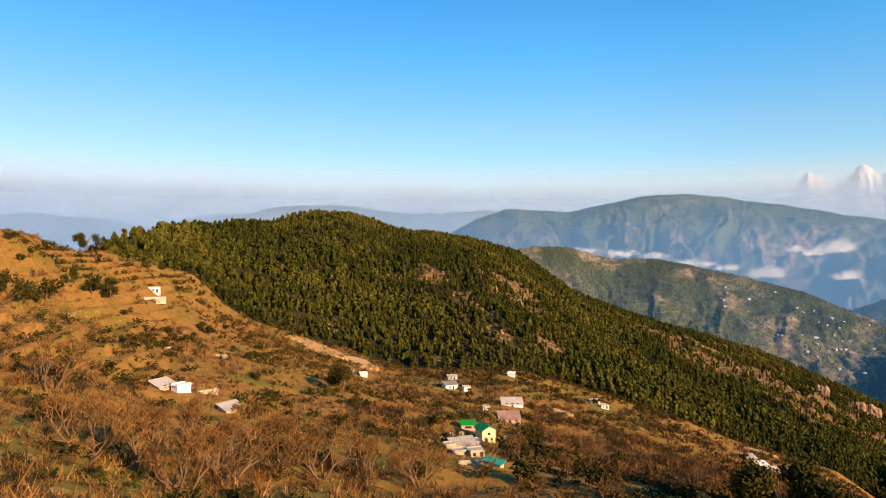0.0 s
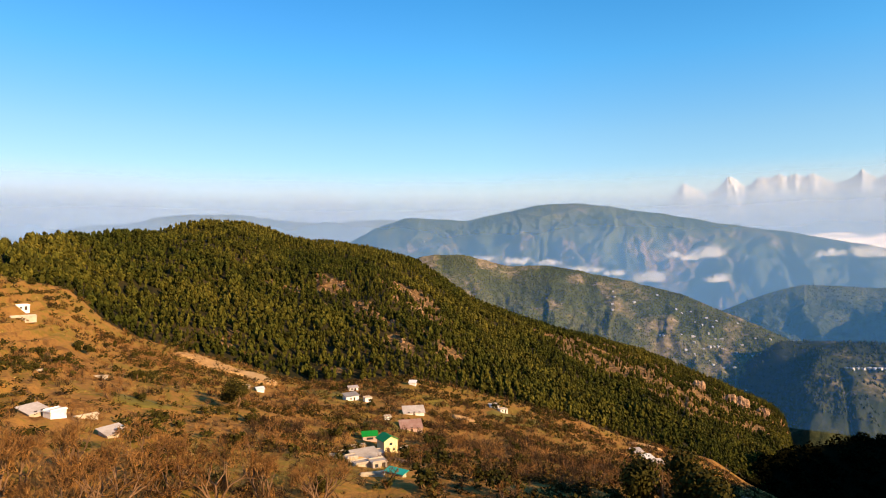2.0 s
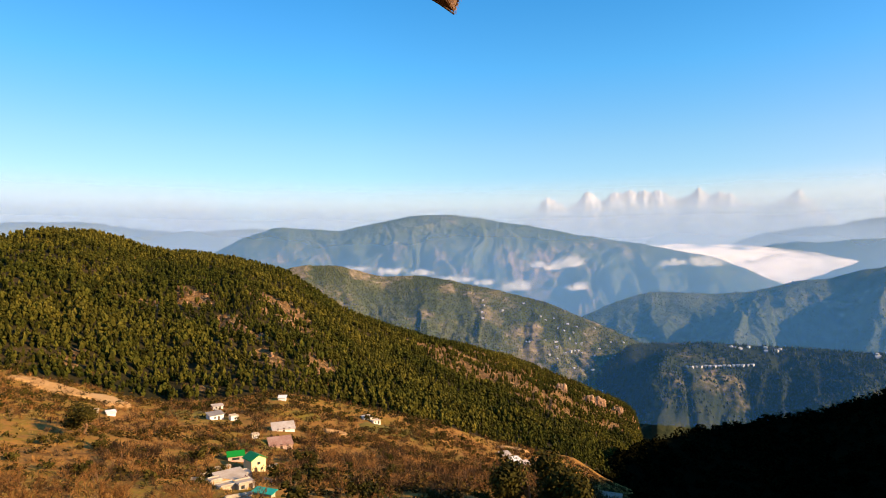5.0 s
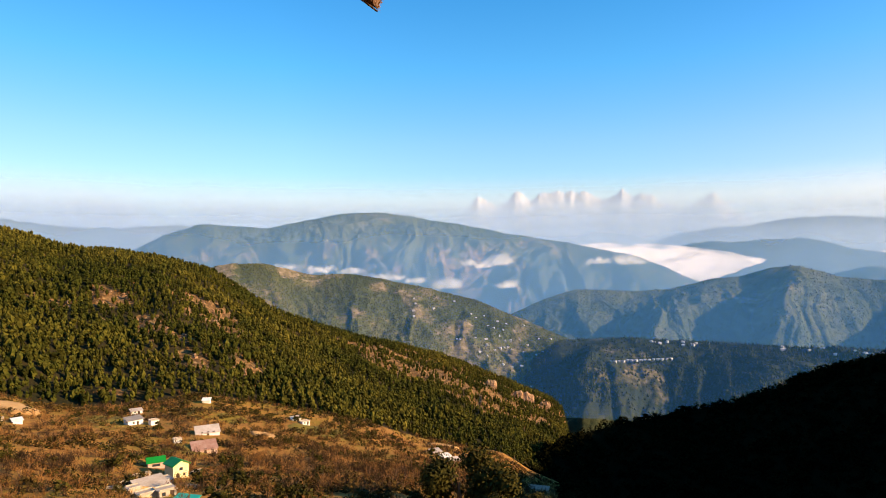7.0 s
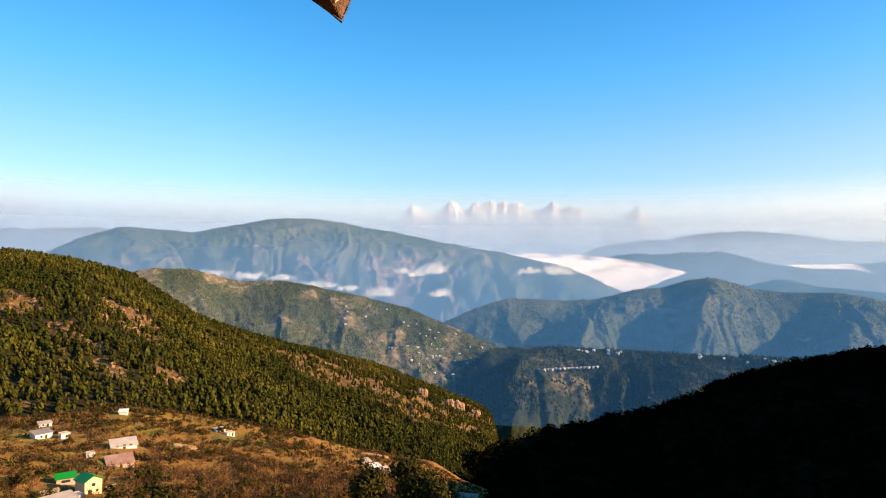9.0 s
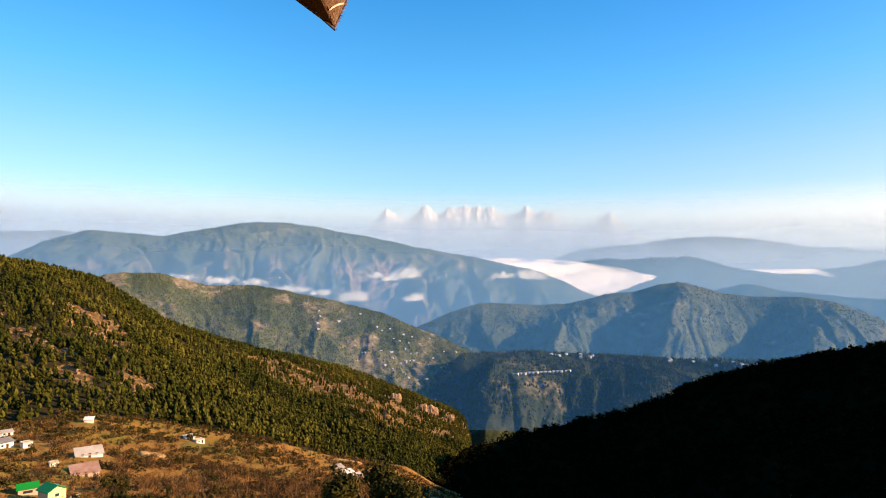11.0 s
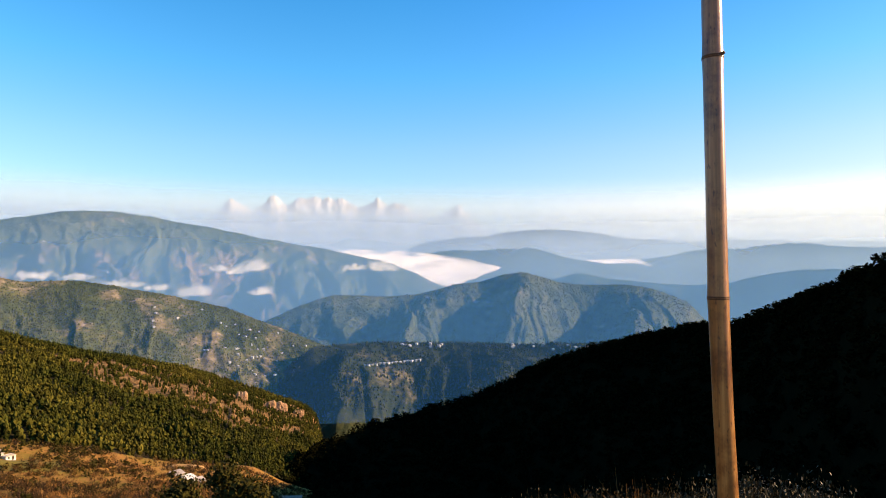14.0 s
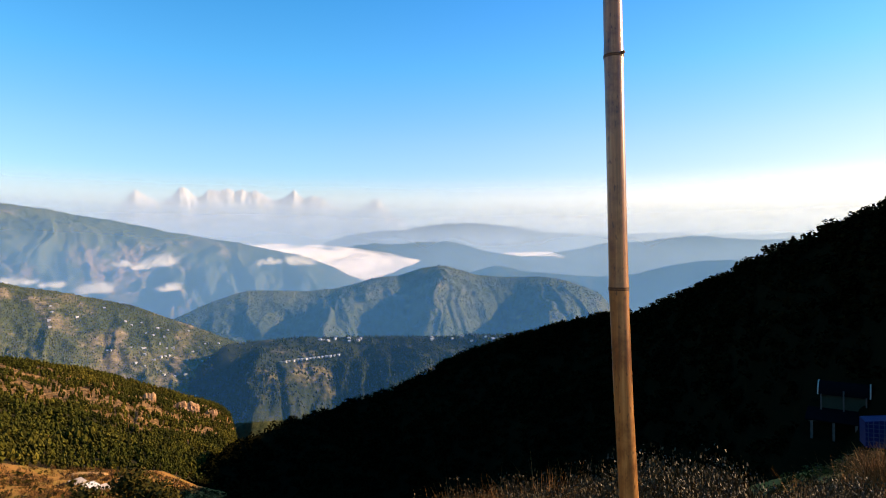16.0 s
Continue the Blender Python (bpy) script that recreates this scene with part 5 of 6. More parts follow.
def house(az, el, w, d, h, turn, roof, rise, wall_m, roof_m, label, category="house", openings=(), at=None, down=1.5, over=0.35, name="house"):
    """A house of walls, roof, doors and windows. Its front faces -y before the turn. openings: side, place along it, sill, width, height, kind."""
    x, y, z, r = at if at else on_slope(az, el)
    if not at:
        w, d, h, rise, z = w * 0.85, d * 0.85, h * 0.72, rise * 0.75, z - 0.15
        openings = [(a, u * 0.8, v * 0.72, ow * 0.8, oh * 0.72, kind) for a, u, v, ow, oh, kind in openings]
    t = thing(name, x, y, z, -az + turn, label, category, "hill village houses")
    bm = bmesh.new()
    if roof == "gable":
        prism(bm, [(-w / 2, -down), (w / 2, -down), (w / 2, h), (0, h + rise), (-w / 2, h)], -d / 2, d / 2)
    elif roof == "shed":
        prism(bm, [(-d / 2, -down), (d / 2, -down), (d / 2, h + rise), (-d / 2, h)], -w / 2, w / 2)
        bmesh.ops.rotate(bm, verts=bm.verts, cent=(0, 0, 0), matrix=Matrix.Rotation(radians(90), 3, "Z"))
        for v in bm.verts:
            v.co.x, v.co.y = -v.co.x, v.co.y
        bmesh.ops.recalc_face_normals(bm, faces=bm.faces)
    else:
        box(bm, -w / 2, w / 2, -d / 2, d / 2, -down, h)
    part("wall", bm, wall_m, t)
    bm = bmesh.new()
    th = 0.12
    if roof == "gable":
        s = rise / (w / 2)
        e = w / 2 + over
        prism(bm, [(-e, h - over * s + 0.01), (0, h + rise + 0.01), (e, h - over * s + 0.01), (e, h - over * s + th), (0, h + rise + th + 0.02), (-e, h - over * s + th)], -d / 2 - over, d / 2 + over)
    elif roof == "shed":
        s = rise / d
        e = d / 2 + over
        prism(bm, [(-e, h - over * s + 0.01), (e, h + rise + over * s + 0.01), (e, h + rise + over * s + th), (-e, h - over * s + th)], -w / 2 - over, w / 2 + over)
        for v in bm.verts:
            v.co.x, v.co.y = v.co.y, v.co.x
        bmesh.ops.recalc_face_normals(bm, faces=bm.faces)
    else:
        box(bm, -w / 2 - over * 0.5, w / 2 + over * 0.5, -d / 2 - over * 0.5, d / 2 + over * 0.5, h + 0.005, h + 0.16)
        for a, b, c, e in ((-w / 2, w / 2, -d / 2, -d / 2 + 0.15), (-w / 2, w / 2, d / 2 - 0.15, d / 2)):
            box(bm, a, b, c, e, h + 0.16, h + 0.4)
    part("roof", bm, roof_m, t)
    for side, u, v, ow, oh, kind in openings:
        bm = bmesh.new()
        if side == "front":
            box(bm, u - ow / 2, u + ow / 2, -d / 2 - 0.05, -d / 2 + 0.05, v, v + oh)
        else:
            sx = 1 if side == "right" else -1
            box(bm, sx * w / 2 - 0.05, sx * w / 2 + 0.05, u - ow / 2, u + ow / 2, v, v + oh)
        ob = part(kind, bm, DARKWOOD, t)
        if kind == "window":
            bm = bmesh.new()
            m = 0.08
            if side == "front":
                box(bm, u - ow / 2 + m, u + ow / 2 - m, -d / 2 - 0.06, -d / 2 - 0.03, v + m, v + oh - m)
            else:
                box(bm, sx * (w / 2 + 0.03) - 0.02, sx * (w / 2 + 0.03) + 0.02, u - ow / 2 + m, u + ow / 2 - m, v + m, v + oh - m)
            part("pane", bm, GLASS_M, ob)
    return t


W2 = (("front", -0.9, 0.9, 0.8, 0.9, "window"), ("front", 0.9, 0.0, 0.9, 1.9, "door"))
W3 = (("front", -2.4, 0.9, 0.8, 0.9, "window"), ("front", 0.0, 0.0, 0.9, 1.9, "door"), ("front", 2.3, 0.9, 0.8, 0.9, "window"))
house(3.95, -17.5, 4.4, 4.6, 4.4, 28, "gable", 1.3, YELLOW, GREEN, "small pale yellow two-storey house with a green gable roof", openings=(("front", 0.0, 2.6, 1.0, 0.9, "window"), ("front", -0.9, 0.0, 0.9, 1.8, "door"), ("front", 1.0, 0.7, 0.7, 0.8, "window"), ("right", 0, 2.4, 0.9, 1.0, "window")))
house(2.35, -16.6, 3.8, 4.4, 2.5, 95, "gable", 1.0, PINK, GREEN, "small pink-walled house with a green tin gable roof", openings=(("left", 0, 1.0, 2.2, 0.8, "window"), ("front", 0.8, 0.0, 0.8, 1.8, "door")))
house(2.0, -18.3, 6.6, 5.6, 1.5, 22, "shed", 1.3, STONE, CONCRETE, "long low farmhouse with a pale flat slab roof", openings=W3)
house(3.1, -18.9, 3.4, 2.8, 2.0, 20, "flat", 0, CONCRETE, CONCRETE, "pale concrete outhouse with a flat roof", openings=W2)
house(2.9, -18.0, 4.0, 3.6, 1.7, 22, "flat", 0, STONE, CONCRETE, "farm store with a pale flat slab roof", "shed")
house(1.6, -18.75, 3.4, 2.6, 1.3, 22, "flat", 0, STONE, CONCRETE, "low byre with a pale flat slab roof", "shed")
house(0.7, -18.3, 2.6, 2.4, 1.6, 18, "flat", 0, STONE, CONCRETE, "low stone byre beside the farmhouse", "shed")
house(4.75, -19.5, 4.4, 1.3, 0.9, -38, "shed", 0.3, STONE, TEAL, "low shed with a teal green sheet roof", "shed")
for k, (az, el, w, turn) in enumerate([(0.0, -17.6, 4.0, 30), (1.2, -17.2, 5.0, 15), (5.2, -18.6, 4.5, -35), (2.6, -19.6, 5.0, 10), (-0.8, -17.9, 2.5, -20), (5.5, -17.5, 3.0, 40)]):
    house(az, el, w, 0.6, 0.8, turn, "flat", 0, STONE, STONE, "low dry stone wall round the farmyard", "wall", name="stone_wall")
house(6.35, -14.5, 8.6, 4.6, 1.3, 8, "shed", 1.9, WHITE, TIN, "long white-walled house with a pale tin roof", openings=W3)
house(6.1, -15.85, 8.0, 5.0, 1.5, 10, "shed", 2.0, PINK, RUST, "stone house with a rusty pinkish tin roof", openings=W3)
house(4.0, -14.95, 2.6, 2.2, 1.8, 10, "flat", 0, WHITE, CONCRETE, "small white hut on the scrub slope", "hut")
house(0.7, -13.15, 6.2, 4.0, 2.6, 24, "shed", 0.9, WHITE, SLATE, "white cottage with a grey slate roof", openings=W2)
house(2.2, -13.35, 3.2, 2.8, 2.5, 20, "flat", 0, WHITE, CONCRETE, "small white cottage with a flat roof", openings=(("front", 0.3, 0.8, 0.8, 0.9, "window"),))
house(0.9, -12.35, 4.6, 3.0, 2.0, 12, "shed", 0.6, WHITE, TIN, "small white house under a tin roof", openings=W2)
house(6.3, -12.0, 3.6, 2.6, 1.8, -10, "shed", 0.8, WHITE, WHITE, "small white hut at the forest edge", "hut")
house(-7.2, -12.05, 3.0, 2.6, 1.6, 12, "shed", 0.6, WHITE, WHITE, "small white hut by a cleared field", "hut")
house(-8.3, -11.7, 2.4, 2.2, 1.3, 0, "flat", 0, STONE, CONCRETE, "low stone hut by a cleared field", "hut")
house(13.7, -14.0, 4.4, 3.2, 1.6, 25, "shed", 0.8, WHITE, TIN, "white hut below the pine forest", openings=W2)
house(14.5, -14.35, 4.0, 3.0, 2.0, 28, "flat", 0, WHITE, CONCRETE, "white flat-roofed cottage below the pine forest", openings=W2)
house(26.2, -17.2, 5.0, 3.8, 1.5, 30, "shed", 0.9, STONE, TIN, "stone house with a pale tin roof on the lower slope", openings=W2)
house(27.1, -17.65, 4.6, 3.6, 1.8, 34, "shed", 0.8, WHITE, WHITE, "white-roofed house on the lower slope", openings=W2)
house(27.9, -18.0, 4.8, 3.6, 1.4, 30, "shed", 1.2, STONE, TIN, "low house with a pale tin roof on the lower slope", openings=W2)
house(-24.75, -4.25, 4.4, 3.4, 2.3, 10, "flat", 0, WHITE, WHITE, "bright white house high on the terraced slope", openings=W2)
house(-24.7, -4.85, 8.5, 2.4, 0.9, 6, "flat", 0, STONE, CONCRETE, "tan stone terrace wall below the white house", "wall", name="terrace_wall")
house(-24.1, -12.2, 4.6, 3.6, 1.4, 38, "shed", 1.2, STONE, TIN, "old house with a pale tin roof in the scrub", openings=W2)
house(-22.7, -12.5, 3.6, 2.6, 2.0, 34, "flat", 0, WHITE, WHITE, "bright whitewashed house wall among bare trees")
house(-20.6, -12.9, 5.0, 0.9, 0.9, 20, "flat", 0, STONE, STONE, "broken tan stone wall among scrub", "wall", name="stone_wall")
house(-18.7, -14.5, 4.6, 3.2, 1.4, 34, "shed", 1.0, STONE, TIN, "stone shed with a pale tin roof", "shed", openings=W2)
house(-23.6, -9.1, 2.2, 1.6, 0.9, 15, "flat", 0, STONE, STONE, "ruined pale stone hut on the slope", "hut")
house(-19.6, -9.9, 4.4, 0.8, 0.7, -25, "flat", 0, STONE, STONE, "pale retaining wall on the slope", "wall", name="stone_wall")
house(35.4, -20.1, 8.5, 4.5, 1.2, -10, "shed", 0.6, STONE, RUST, "low shed with a rusty red tin roof", "shed")

# a worn hut and a lean-to on the shaded slope
def on_hill_face(hill, az, el):
    s = np.linspace(0, 1, 400)
    r, z = hill.at(np.full_like(s, az), s)
    k = int(np.argmax(z >= EYE + r * math.tan(radians(el))))
    x, y = ring(az, r[k])
    return float(x), float(y), float(z[k]), float(r[k])


# the slope's shade is put into these dim colours, darker than the bare materials
GREENWALL = surface("shade_toned_green_plaster", [(0.3, (0.02, 0.026, 0.014)), (0.7, (0.04, 0.046, 0.026))], 0.4, 3.0, 0.9, 0.2, 0.02)
TARP = surface("shade_toned_blue_tarpaulin", [(0.3, (0.008, 0.010, 0.05)), (0.5, (0.010, 0.012, 0.06)), (0.7, (0.02, 0.023, 0.09))], 0.8, 5.0, 0.7, 0.4, 0.05, 0.1)
GREYWOOD = surface("shade_toned_grey_timber", [(0.3, (0.06, 0.05, 0.04)), (0.7, (0.12, 0.10, 0.085))], 1.0, 8.0, 0.8, 0.3, 0.01)
NIGHTTIN = surface("shade_toned_tin", [(0.3, (0.003, 0.003, 0.004)), (0.7, (0.007, 0.006, 0.007))], 0.6, 4.0, 0.95, 0.2, 0.02, 0.0)


def plinth(x, y, z, az, u, wide):
    """An earth terrace banked out from the slope for a building to stand on."""
    t = thing("earth_terrace", x, y, z, -az - 8, "shade-dark earth terrace banked out from the shaded slope", "terrace")
    n, m = 24, 10
    U, W = np.meshgrid(np.linspace(-1, 1, n), np.linspace(0, 1, m), indexing="ij")
    out = np.clip(W * 1.2 - 0.2, 0, 1)
    X = U * wide * u * 0.62 * (1 + 0.5 * out)
    Y = np.where(W < 0.17, 6 * u * (1 - W / 0.16), 0) - 1.9 * u - 5 * u * out * (1 - 0.3 * U * U) + 0.3 * u * fbm(U * 3, W * 3, 870)
    Z = np.where(W < 0.17, -0.03, -0.03 - 9 * u * out) + 0.0 * U
    # bank takes the hillside colour that has shade in it
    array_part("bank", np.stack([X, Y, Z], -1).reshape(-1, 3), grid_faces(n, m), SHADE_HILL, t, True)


def make_lodge():
    """A worn lodge under a barrel roof, its long side to the valley."""
    r = on_hill_face(DARK, 90.2, -11.4)[3] * 1.02
    x, y = (float(v) for v in ring(88.95, r))
    z = EYE + r * math.tan(radians(-11.42))
    u = r / 100
    plinth(x, y, z, 84, u, 6.6)
    t = thing("lodge", x, y, z, -88.95 - 3, "worn green-walled lodge with a shade-dark barrel roof", "hut")
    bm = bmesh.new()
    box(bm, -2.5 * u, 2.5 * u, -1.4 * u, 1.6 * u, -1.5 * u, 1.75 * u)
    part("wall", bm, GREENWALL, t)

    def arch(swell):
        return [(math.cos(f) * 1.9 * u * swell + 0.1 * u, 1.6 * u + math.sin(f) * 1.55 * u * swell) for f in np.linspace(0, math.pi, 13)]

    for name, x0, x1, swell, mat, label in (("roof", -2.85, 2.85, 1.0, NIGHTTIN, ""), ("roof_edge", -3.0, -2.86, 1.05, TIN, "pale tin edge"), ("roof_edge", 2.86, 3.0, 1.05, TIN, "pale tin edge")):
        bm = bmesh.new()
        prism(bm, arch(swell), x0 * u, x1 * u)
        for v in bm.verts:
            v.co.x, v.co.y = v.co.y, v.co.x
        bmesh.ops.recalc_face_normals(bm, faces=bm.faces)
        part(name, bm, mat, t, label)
    for px in (-2.55, 0.0, 2.5):
        bm = bmesh.new()
        box(bm, (px - 0.09) * u, (px + 0.09) * u, -2.0 * u, -1.85 * u, -0.4 * u, (2.3 if px == 0 else 1.7) * u)
        part("post", bm, GREYWOOD, t, "grey post")


def make_lean_to():
    r = on_hill_face(DARK, 89.4, -13.65)[3] * 1.02
    x, y = (float(v) for v in ring(88.15, r))
    z = EYE + r * math.tan(radians(-13.65))
    u = r / 100
    plinth(x, y, z, 84, u, 7.0)
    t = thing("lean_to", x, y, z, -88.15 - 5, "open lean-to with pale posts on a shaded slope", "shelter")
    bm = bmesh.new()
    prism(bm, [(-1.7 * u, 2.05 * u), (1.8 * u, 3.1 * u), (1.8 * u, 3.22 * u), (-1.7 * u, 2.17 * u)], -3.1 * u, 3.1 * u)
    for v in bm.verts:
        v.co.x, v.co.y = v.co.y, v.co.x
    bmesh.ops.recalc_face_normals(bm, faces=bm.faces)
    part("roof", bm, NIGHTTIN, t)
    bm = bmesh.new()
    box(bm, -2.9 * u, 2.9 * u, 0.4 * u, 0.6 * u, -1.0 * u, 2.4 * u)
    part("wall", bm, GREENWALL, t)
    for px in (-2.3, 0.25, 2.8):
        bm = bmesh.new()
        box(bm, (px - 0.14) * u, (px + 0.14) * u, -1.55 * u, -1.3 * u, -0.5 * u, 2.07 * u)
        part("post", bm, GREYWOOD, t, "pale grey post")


def make_tarpaulin():
    x, y, z, r = on_hill_face(DARK, 91.7, -13.4)
    u = r / 100
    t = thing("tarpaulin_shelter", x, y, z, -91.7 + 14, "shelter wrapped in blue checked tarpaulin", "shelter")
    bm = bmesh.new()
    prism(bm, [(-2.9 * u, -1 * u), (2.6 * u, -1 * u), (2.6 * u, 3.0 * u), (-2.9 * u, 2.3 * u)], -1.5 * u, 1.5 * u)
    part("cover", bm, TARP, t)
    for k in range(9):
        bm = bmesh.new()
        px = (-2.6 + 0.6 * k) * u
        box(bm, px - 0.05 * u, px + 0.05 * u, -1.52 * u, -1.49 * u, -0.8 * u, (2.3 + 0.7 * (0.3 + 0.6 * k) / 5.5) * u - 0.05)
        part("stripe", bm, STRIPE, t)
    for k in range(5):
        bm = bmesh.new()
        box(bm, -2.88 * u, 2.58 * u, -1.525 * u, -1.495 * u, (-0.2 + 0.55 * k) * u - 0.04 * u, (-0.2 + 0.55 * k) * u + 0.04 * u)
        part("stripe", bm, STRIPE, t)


# pale stripe dimmed in colour for the same shade
STRIPE = surface("shade_toned_tarpaulin_stripe", [(0.3, (0.03, 0.033, 0.07)), (0.7, (0.06, 0.063, 0.11))], 0.8, 5.0, 0.6, 0.2, 0.02)
make_lodge()
make_lean_to()
make_tarpaulin()

# far villages: small houses on the terrace and the ridges
FARWHITE = surface("far_whitewash", [(0.3, (0.40, 0.37, 0.32)), (0.7, (0.60, 0.57, 0.52))], 0.05, 0.4, 0.8, 0.0, 1)


def far_house(hill, az, s, w, d, h, turn, label):
    r, z = hill.at(np.array(az), np.array(s))
    x, y = ring(az, float(r))
    house(az, 0, w, d, h, turn, "shed", h * 0.3, FARWHITE, FARWHITE, label, at=(float(x), float(y), float(z) - 0.5, float(r)), down=2, name="far_house")


def s_at(hill, az, el):
    s = np.linspace(0, 1, 300)
    r, z = hill.at(np.full_like(s, az), s)
    return float(s[int(np.argmax(z >= EYE + r * math.tan(radians(el))))])


for k in range(15):
    az = 41.9 + 5.0 * k / 14
    far_house(PLATEAU, az, s_at(PLATEAU, az, -9.15 + 0.03 * k), 4.6, 5, 2.4, -35, "long white-roofed shed in a row on the valley terrace")
for k in range(26):
    az = rng.choice([45.0, 45.6, 46.4, 48.8, 57.5, 60.5, 61.5, 62.0, 55.5]) + rng.normal(0, 0.5)
    far_house(PLATEAU, az, rng.uniform(0.93, 0.99), rng.uniform(4, 7), 5, rng.uniform(2, 3.2), rng.uniform(-40, 40), "tiny white house along the terrace edge")
for k in range(26):
    az = rng.uniform(24, 39)
    far_house(MID, az, rng.uniform(0.3, 0.9), rng.uniform(3, 6), 4, rng.uniform(1.6, 2.4), rng.uniform(-40, 40), "tiny white house among fields on the middle ridge")
for k in range(30):
    az = float(np.clip(rng.normal(33.0, 2.0), 28, 37.5))
    far_house(MID, az, rng.uniform(0.5, 0.95), rng.uniform(2.5, 5), 3.5, rng.uniform(1.4, 2.2), rng.uniform(-10, 60), "tiny pale house in the valley village")
for k in range(34):
    az = rng.choice([8.0, 10.5, 15.0, 20.0, 26.0, 33.0, 35.5, 36.5]) + rng.normal(0, 1.8)
    far_house(FAR, az, rng.uniform(0.3, 0.72), rng.uniform(5, 9), 6, rng.uniform(2.5, 4), rng.uniform(-40, 40), "tiny white house on the far mountain")


# ---- the lookout: bamboo pole and thatch eave ----
def bamboo_material():
    m, t, b = nodes_of("bamboo")
    tc = node(t, "ShaderNodeTexCoord")
    mp = node(t, "ShaderNodeMapping")
    mp.inputs["Scale"].default_value = (90, 90, 2.5)
    t.links.new(tc.outputs["Object"], mp.inputs["Vector"])
    fine = noise_of(t, mp.outputs[0], 1.0, 5.0, 0.65)
    stain = noise_of(t, tc.outputs["Object"], 9.0, 5.0, 0.7)
    col = ramp_of(t, fine, [(0.25, (0.10, 0.037, 0.008)), (0.5, (0.25, 0.108, 0.025)), (0.75, (0.42, 0.215, 0.060))])
    spots = node(t, "ShaderNodeMapping")
    spots.inputs["Scale"].default_value = (110, 110, 45)
    t.links.new(tc.outputs["Object"], spots.inputs["Vector"])
    speck = ramp_of(t, noise_of(t, spots.outputs[0], 1.0, 3.0, 0.5), [(0.30, (0.22, 0.14, 0.09)), (0.38, (1, 1, 1))])
    col = mix_of(t, 0.8, col, speck, "MULTIPLY")
    dirt = ramp_of(t, stain, [(0.36, (0.40, 0.28, 0.18)), (0.52, (1, 1, 1))])
    t.links.new(mix_of(t, 0.85, col, dirt, "MULTIPLY"), b.inputs["Base Color"])
    b.inputs["Roughness"].default_value = 0.3
    b.inputs["Specular IOR Level"].default_value = 0.6
    bump_of(t, b, fine, 0.25, 0.002)
    return m


BAMBOO = bamboo_material()
NODE_M = surface("bamboo_node", [(0.3, (0.035, 0.016, 0.006)), (0.7, (0.13, 0.065, 0.026))], 20.0, 90.0, 0.7, 0.4, 0.003)


def make_pole():
    """A bamboo pole, a little bent, in lengths between nodes."""
    D = 1.8
    line = [(-0.05, 75.0), (0.5, 74.4), (0.97, 73.85), (1.217, 73.49), (1.513, 73.18), (2.147, 72.92), (2.3, 72.86), (3.2, 72.6)]
    zs, azs = np.array([p[0] for p in line]), np.array([p[1] for p in line])
    x0, y0 = ring(azs[0], D)
    t = thing("bamboo_pole", float(x0), float(y0), 0, 0, "straight yellow-brown bamboo pole holding up the eave", "pole")
    joints = [-0.05, 0.34, 0.92, 1.517, 2.147, 2.72, 3.2]
    rad = 0.0258

    def centre(z):
        x, y = ring(np.interp(z, zs, azs), D)
        return np.array([x - x0, y - y0, z])

    for a, b in zip(joints[:-1], joints[1:]):
        V, F, n, rows = [], [], 28, 18
        for i in range(rows):
            f = i / (rows - 1)
            z = a + (b - a) * f
            swell = 1 + 0.05 * math.exp(-((f / 0.04) ** 2)) + 0.05 * math.exp(-(((1 - f) / 0.04) ** 2)) - 0.02 * math.sin(math.pi * f)
            c = centre(z)
            for j in range(n):
                th = 2 * math.pi * j / n
                V.append((c[0] + rad * swell * math.cos(th), c[1] + rad * swell * math.sin(th), z))
        F = [(i * n + j, i * n + (j + 1) % n, (i + 1) * n + (j + 1) % n, (i + 1) * n + j) for i in range(rows - 1) for j in range(n)]
        array_part("culm", np.array(V), np.array(F), BAMBOO, t, True)
    for z in joints[1:-1]:
        V, F, n = [], [], 28
        c = centre(z)
        for dz, q in ((-0.004, 1.045), (-0.002, 1.09), (0.0, 1.045), (0.002, 1.08), (0.005, 1.045)):
            for j in range(n):
                th = 2 * math.pi * j / n
                V.append((c[0] + rad * q * math.cos(th), c[1] + rad * q * math.sin(th), z + dz))
        F = [(i * n + j, i * n + (j + 1) % n, (i + 1) * n + (j + 1) % n, (i + 1) * n + j) for i in range(4) for j in range(n)]
        array_part("node_ring", np.array(V), np.array(F), NODE_M, t, True)
    # stub of a cut branch at the upper node
    bm = bmesh.new()
    c = centre(2.147)
    m = Matrix.Translation((c[0] - 0.008, c[1] - 0.026, 2.152)) @ Matrix.Rotation(radians(70), 4, "X")
    bmesh.ops.create_cone(bm, cap_ends=True, segments=10, radius1=0.006, radius2=0.004, depth=0.014, matrix=m)
    part("branch_stub", bm, NODE_M, t)


make_pole()

THATCH = surface("thatch_mat", [(0.3, (0.015, 0.007, 0.004)), (0.5, (0.04, 0.020, 0.010)), (0.7, (0.09, 0.050, 0.026))], 6.0, 60.0, 0.9, 0.6, 0.01)
FRINGE = surface("dry_fringe", [(0.3, (0.04, 0.018, 0.008)), (0.46, (0.13, 0.066, 0.032)), (0.6, (0.26, 0.15, 0.08)), (0.72, (0.40, 0.27, 0.16))], 8.0, 120.0, 0.85, 0.5, 0.004)


STITCH = surface("pale_stitch", [(0.3, (0.60, 0.46, 0.30)), (0.7, (0.75, 0.62, 0.45))], 40.0, 200.0, 0.85, 0.2, 0.001)


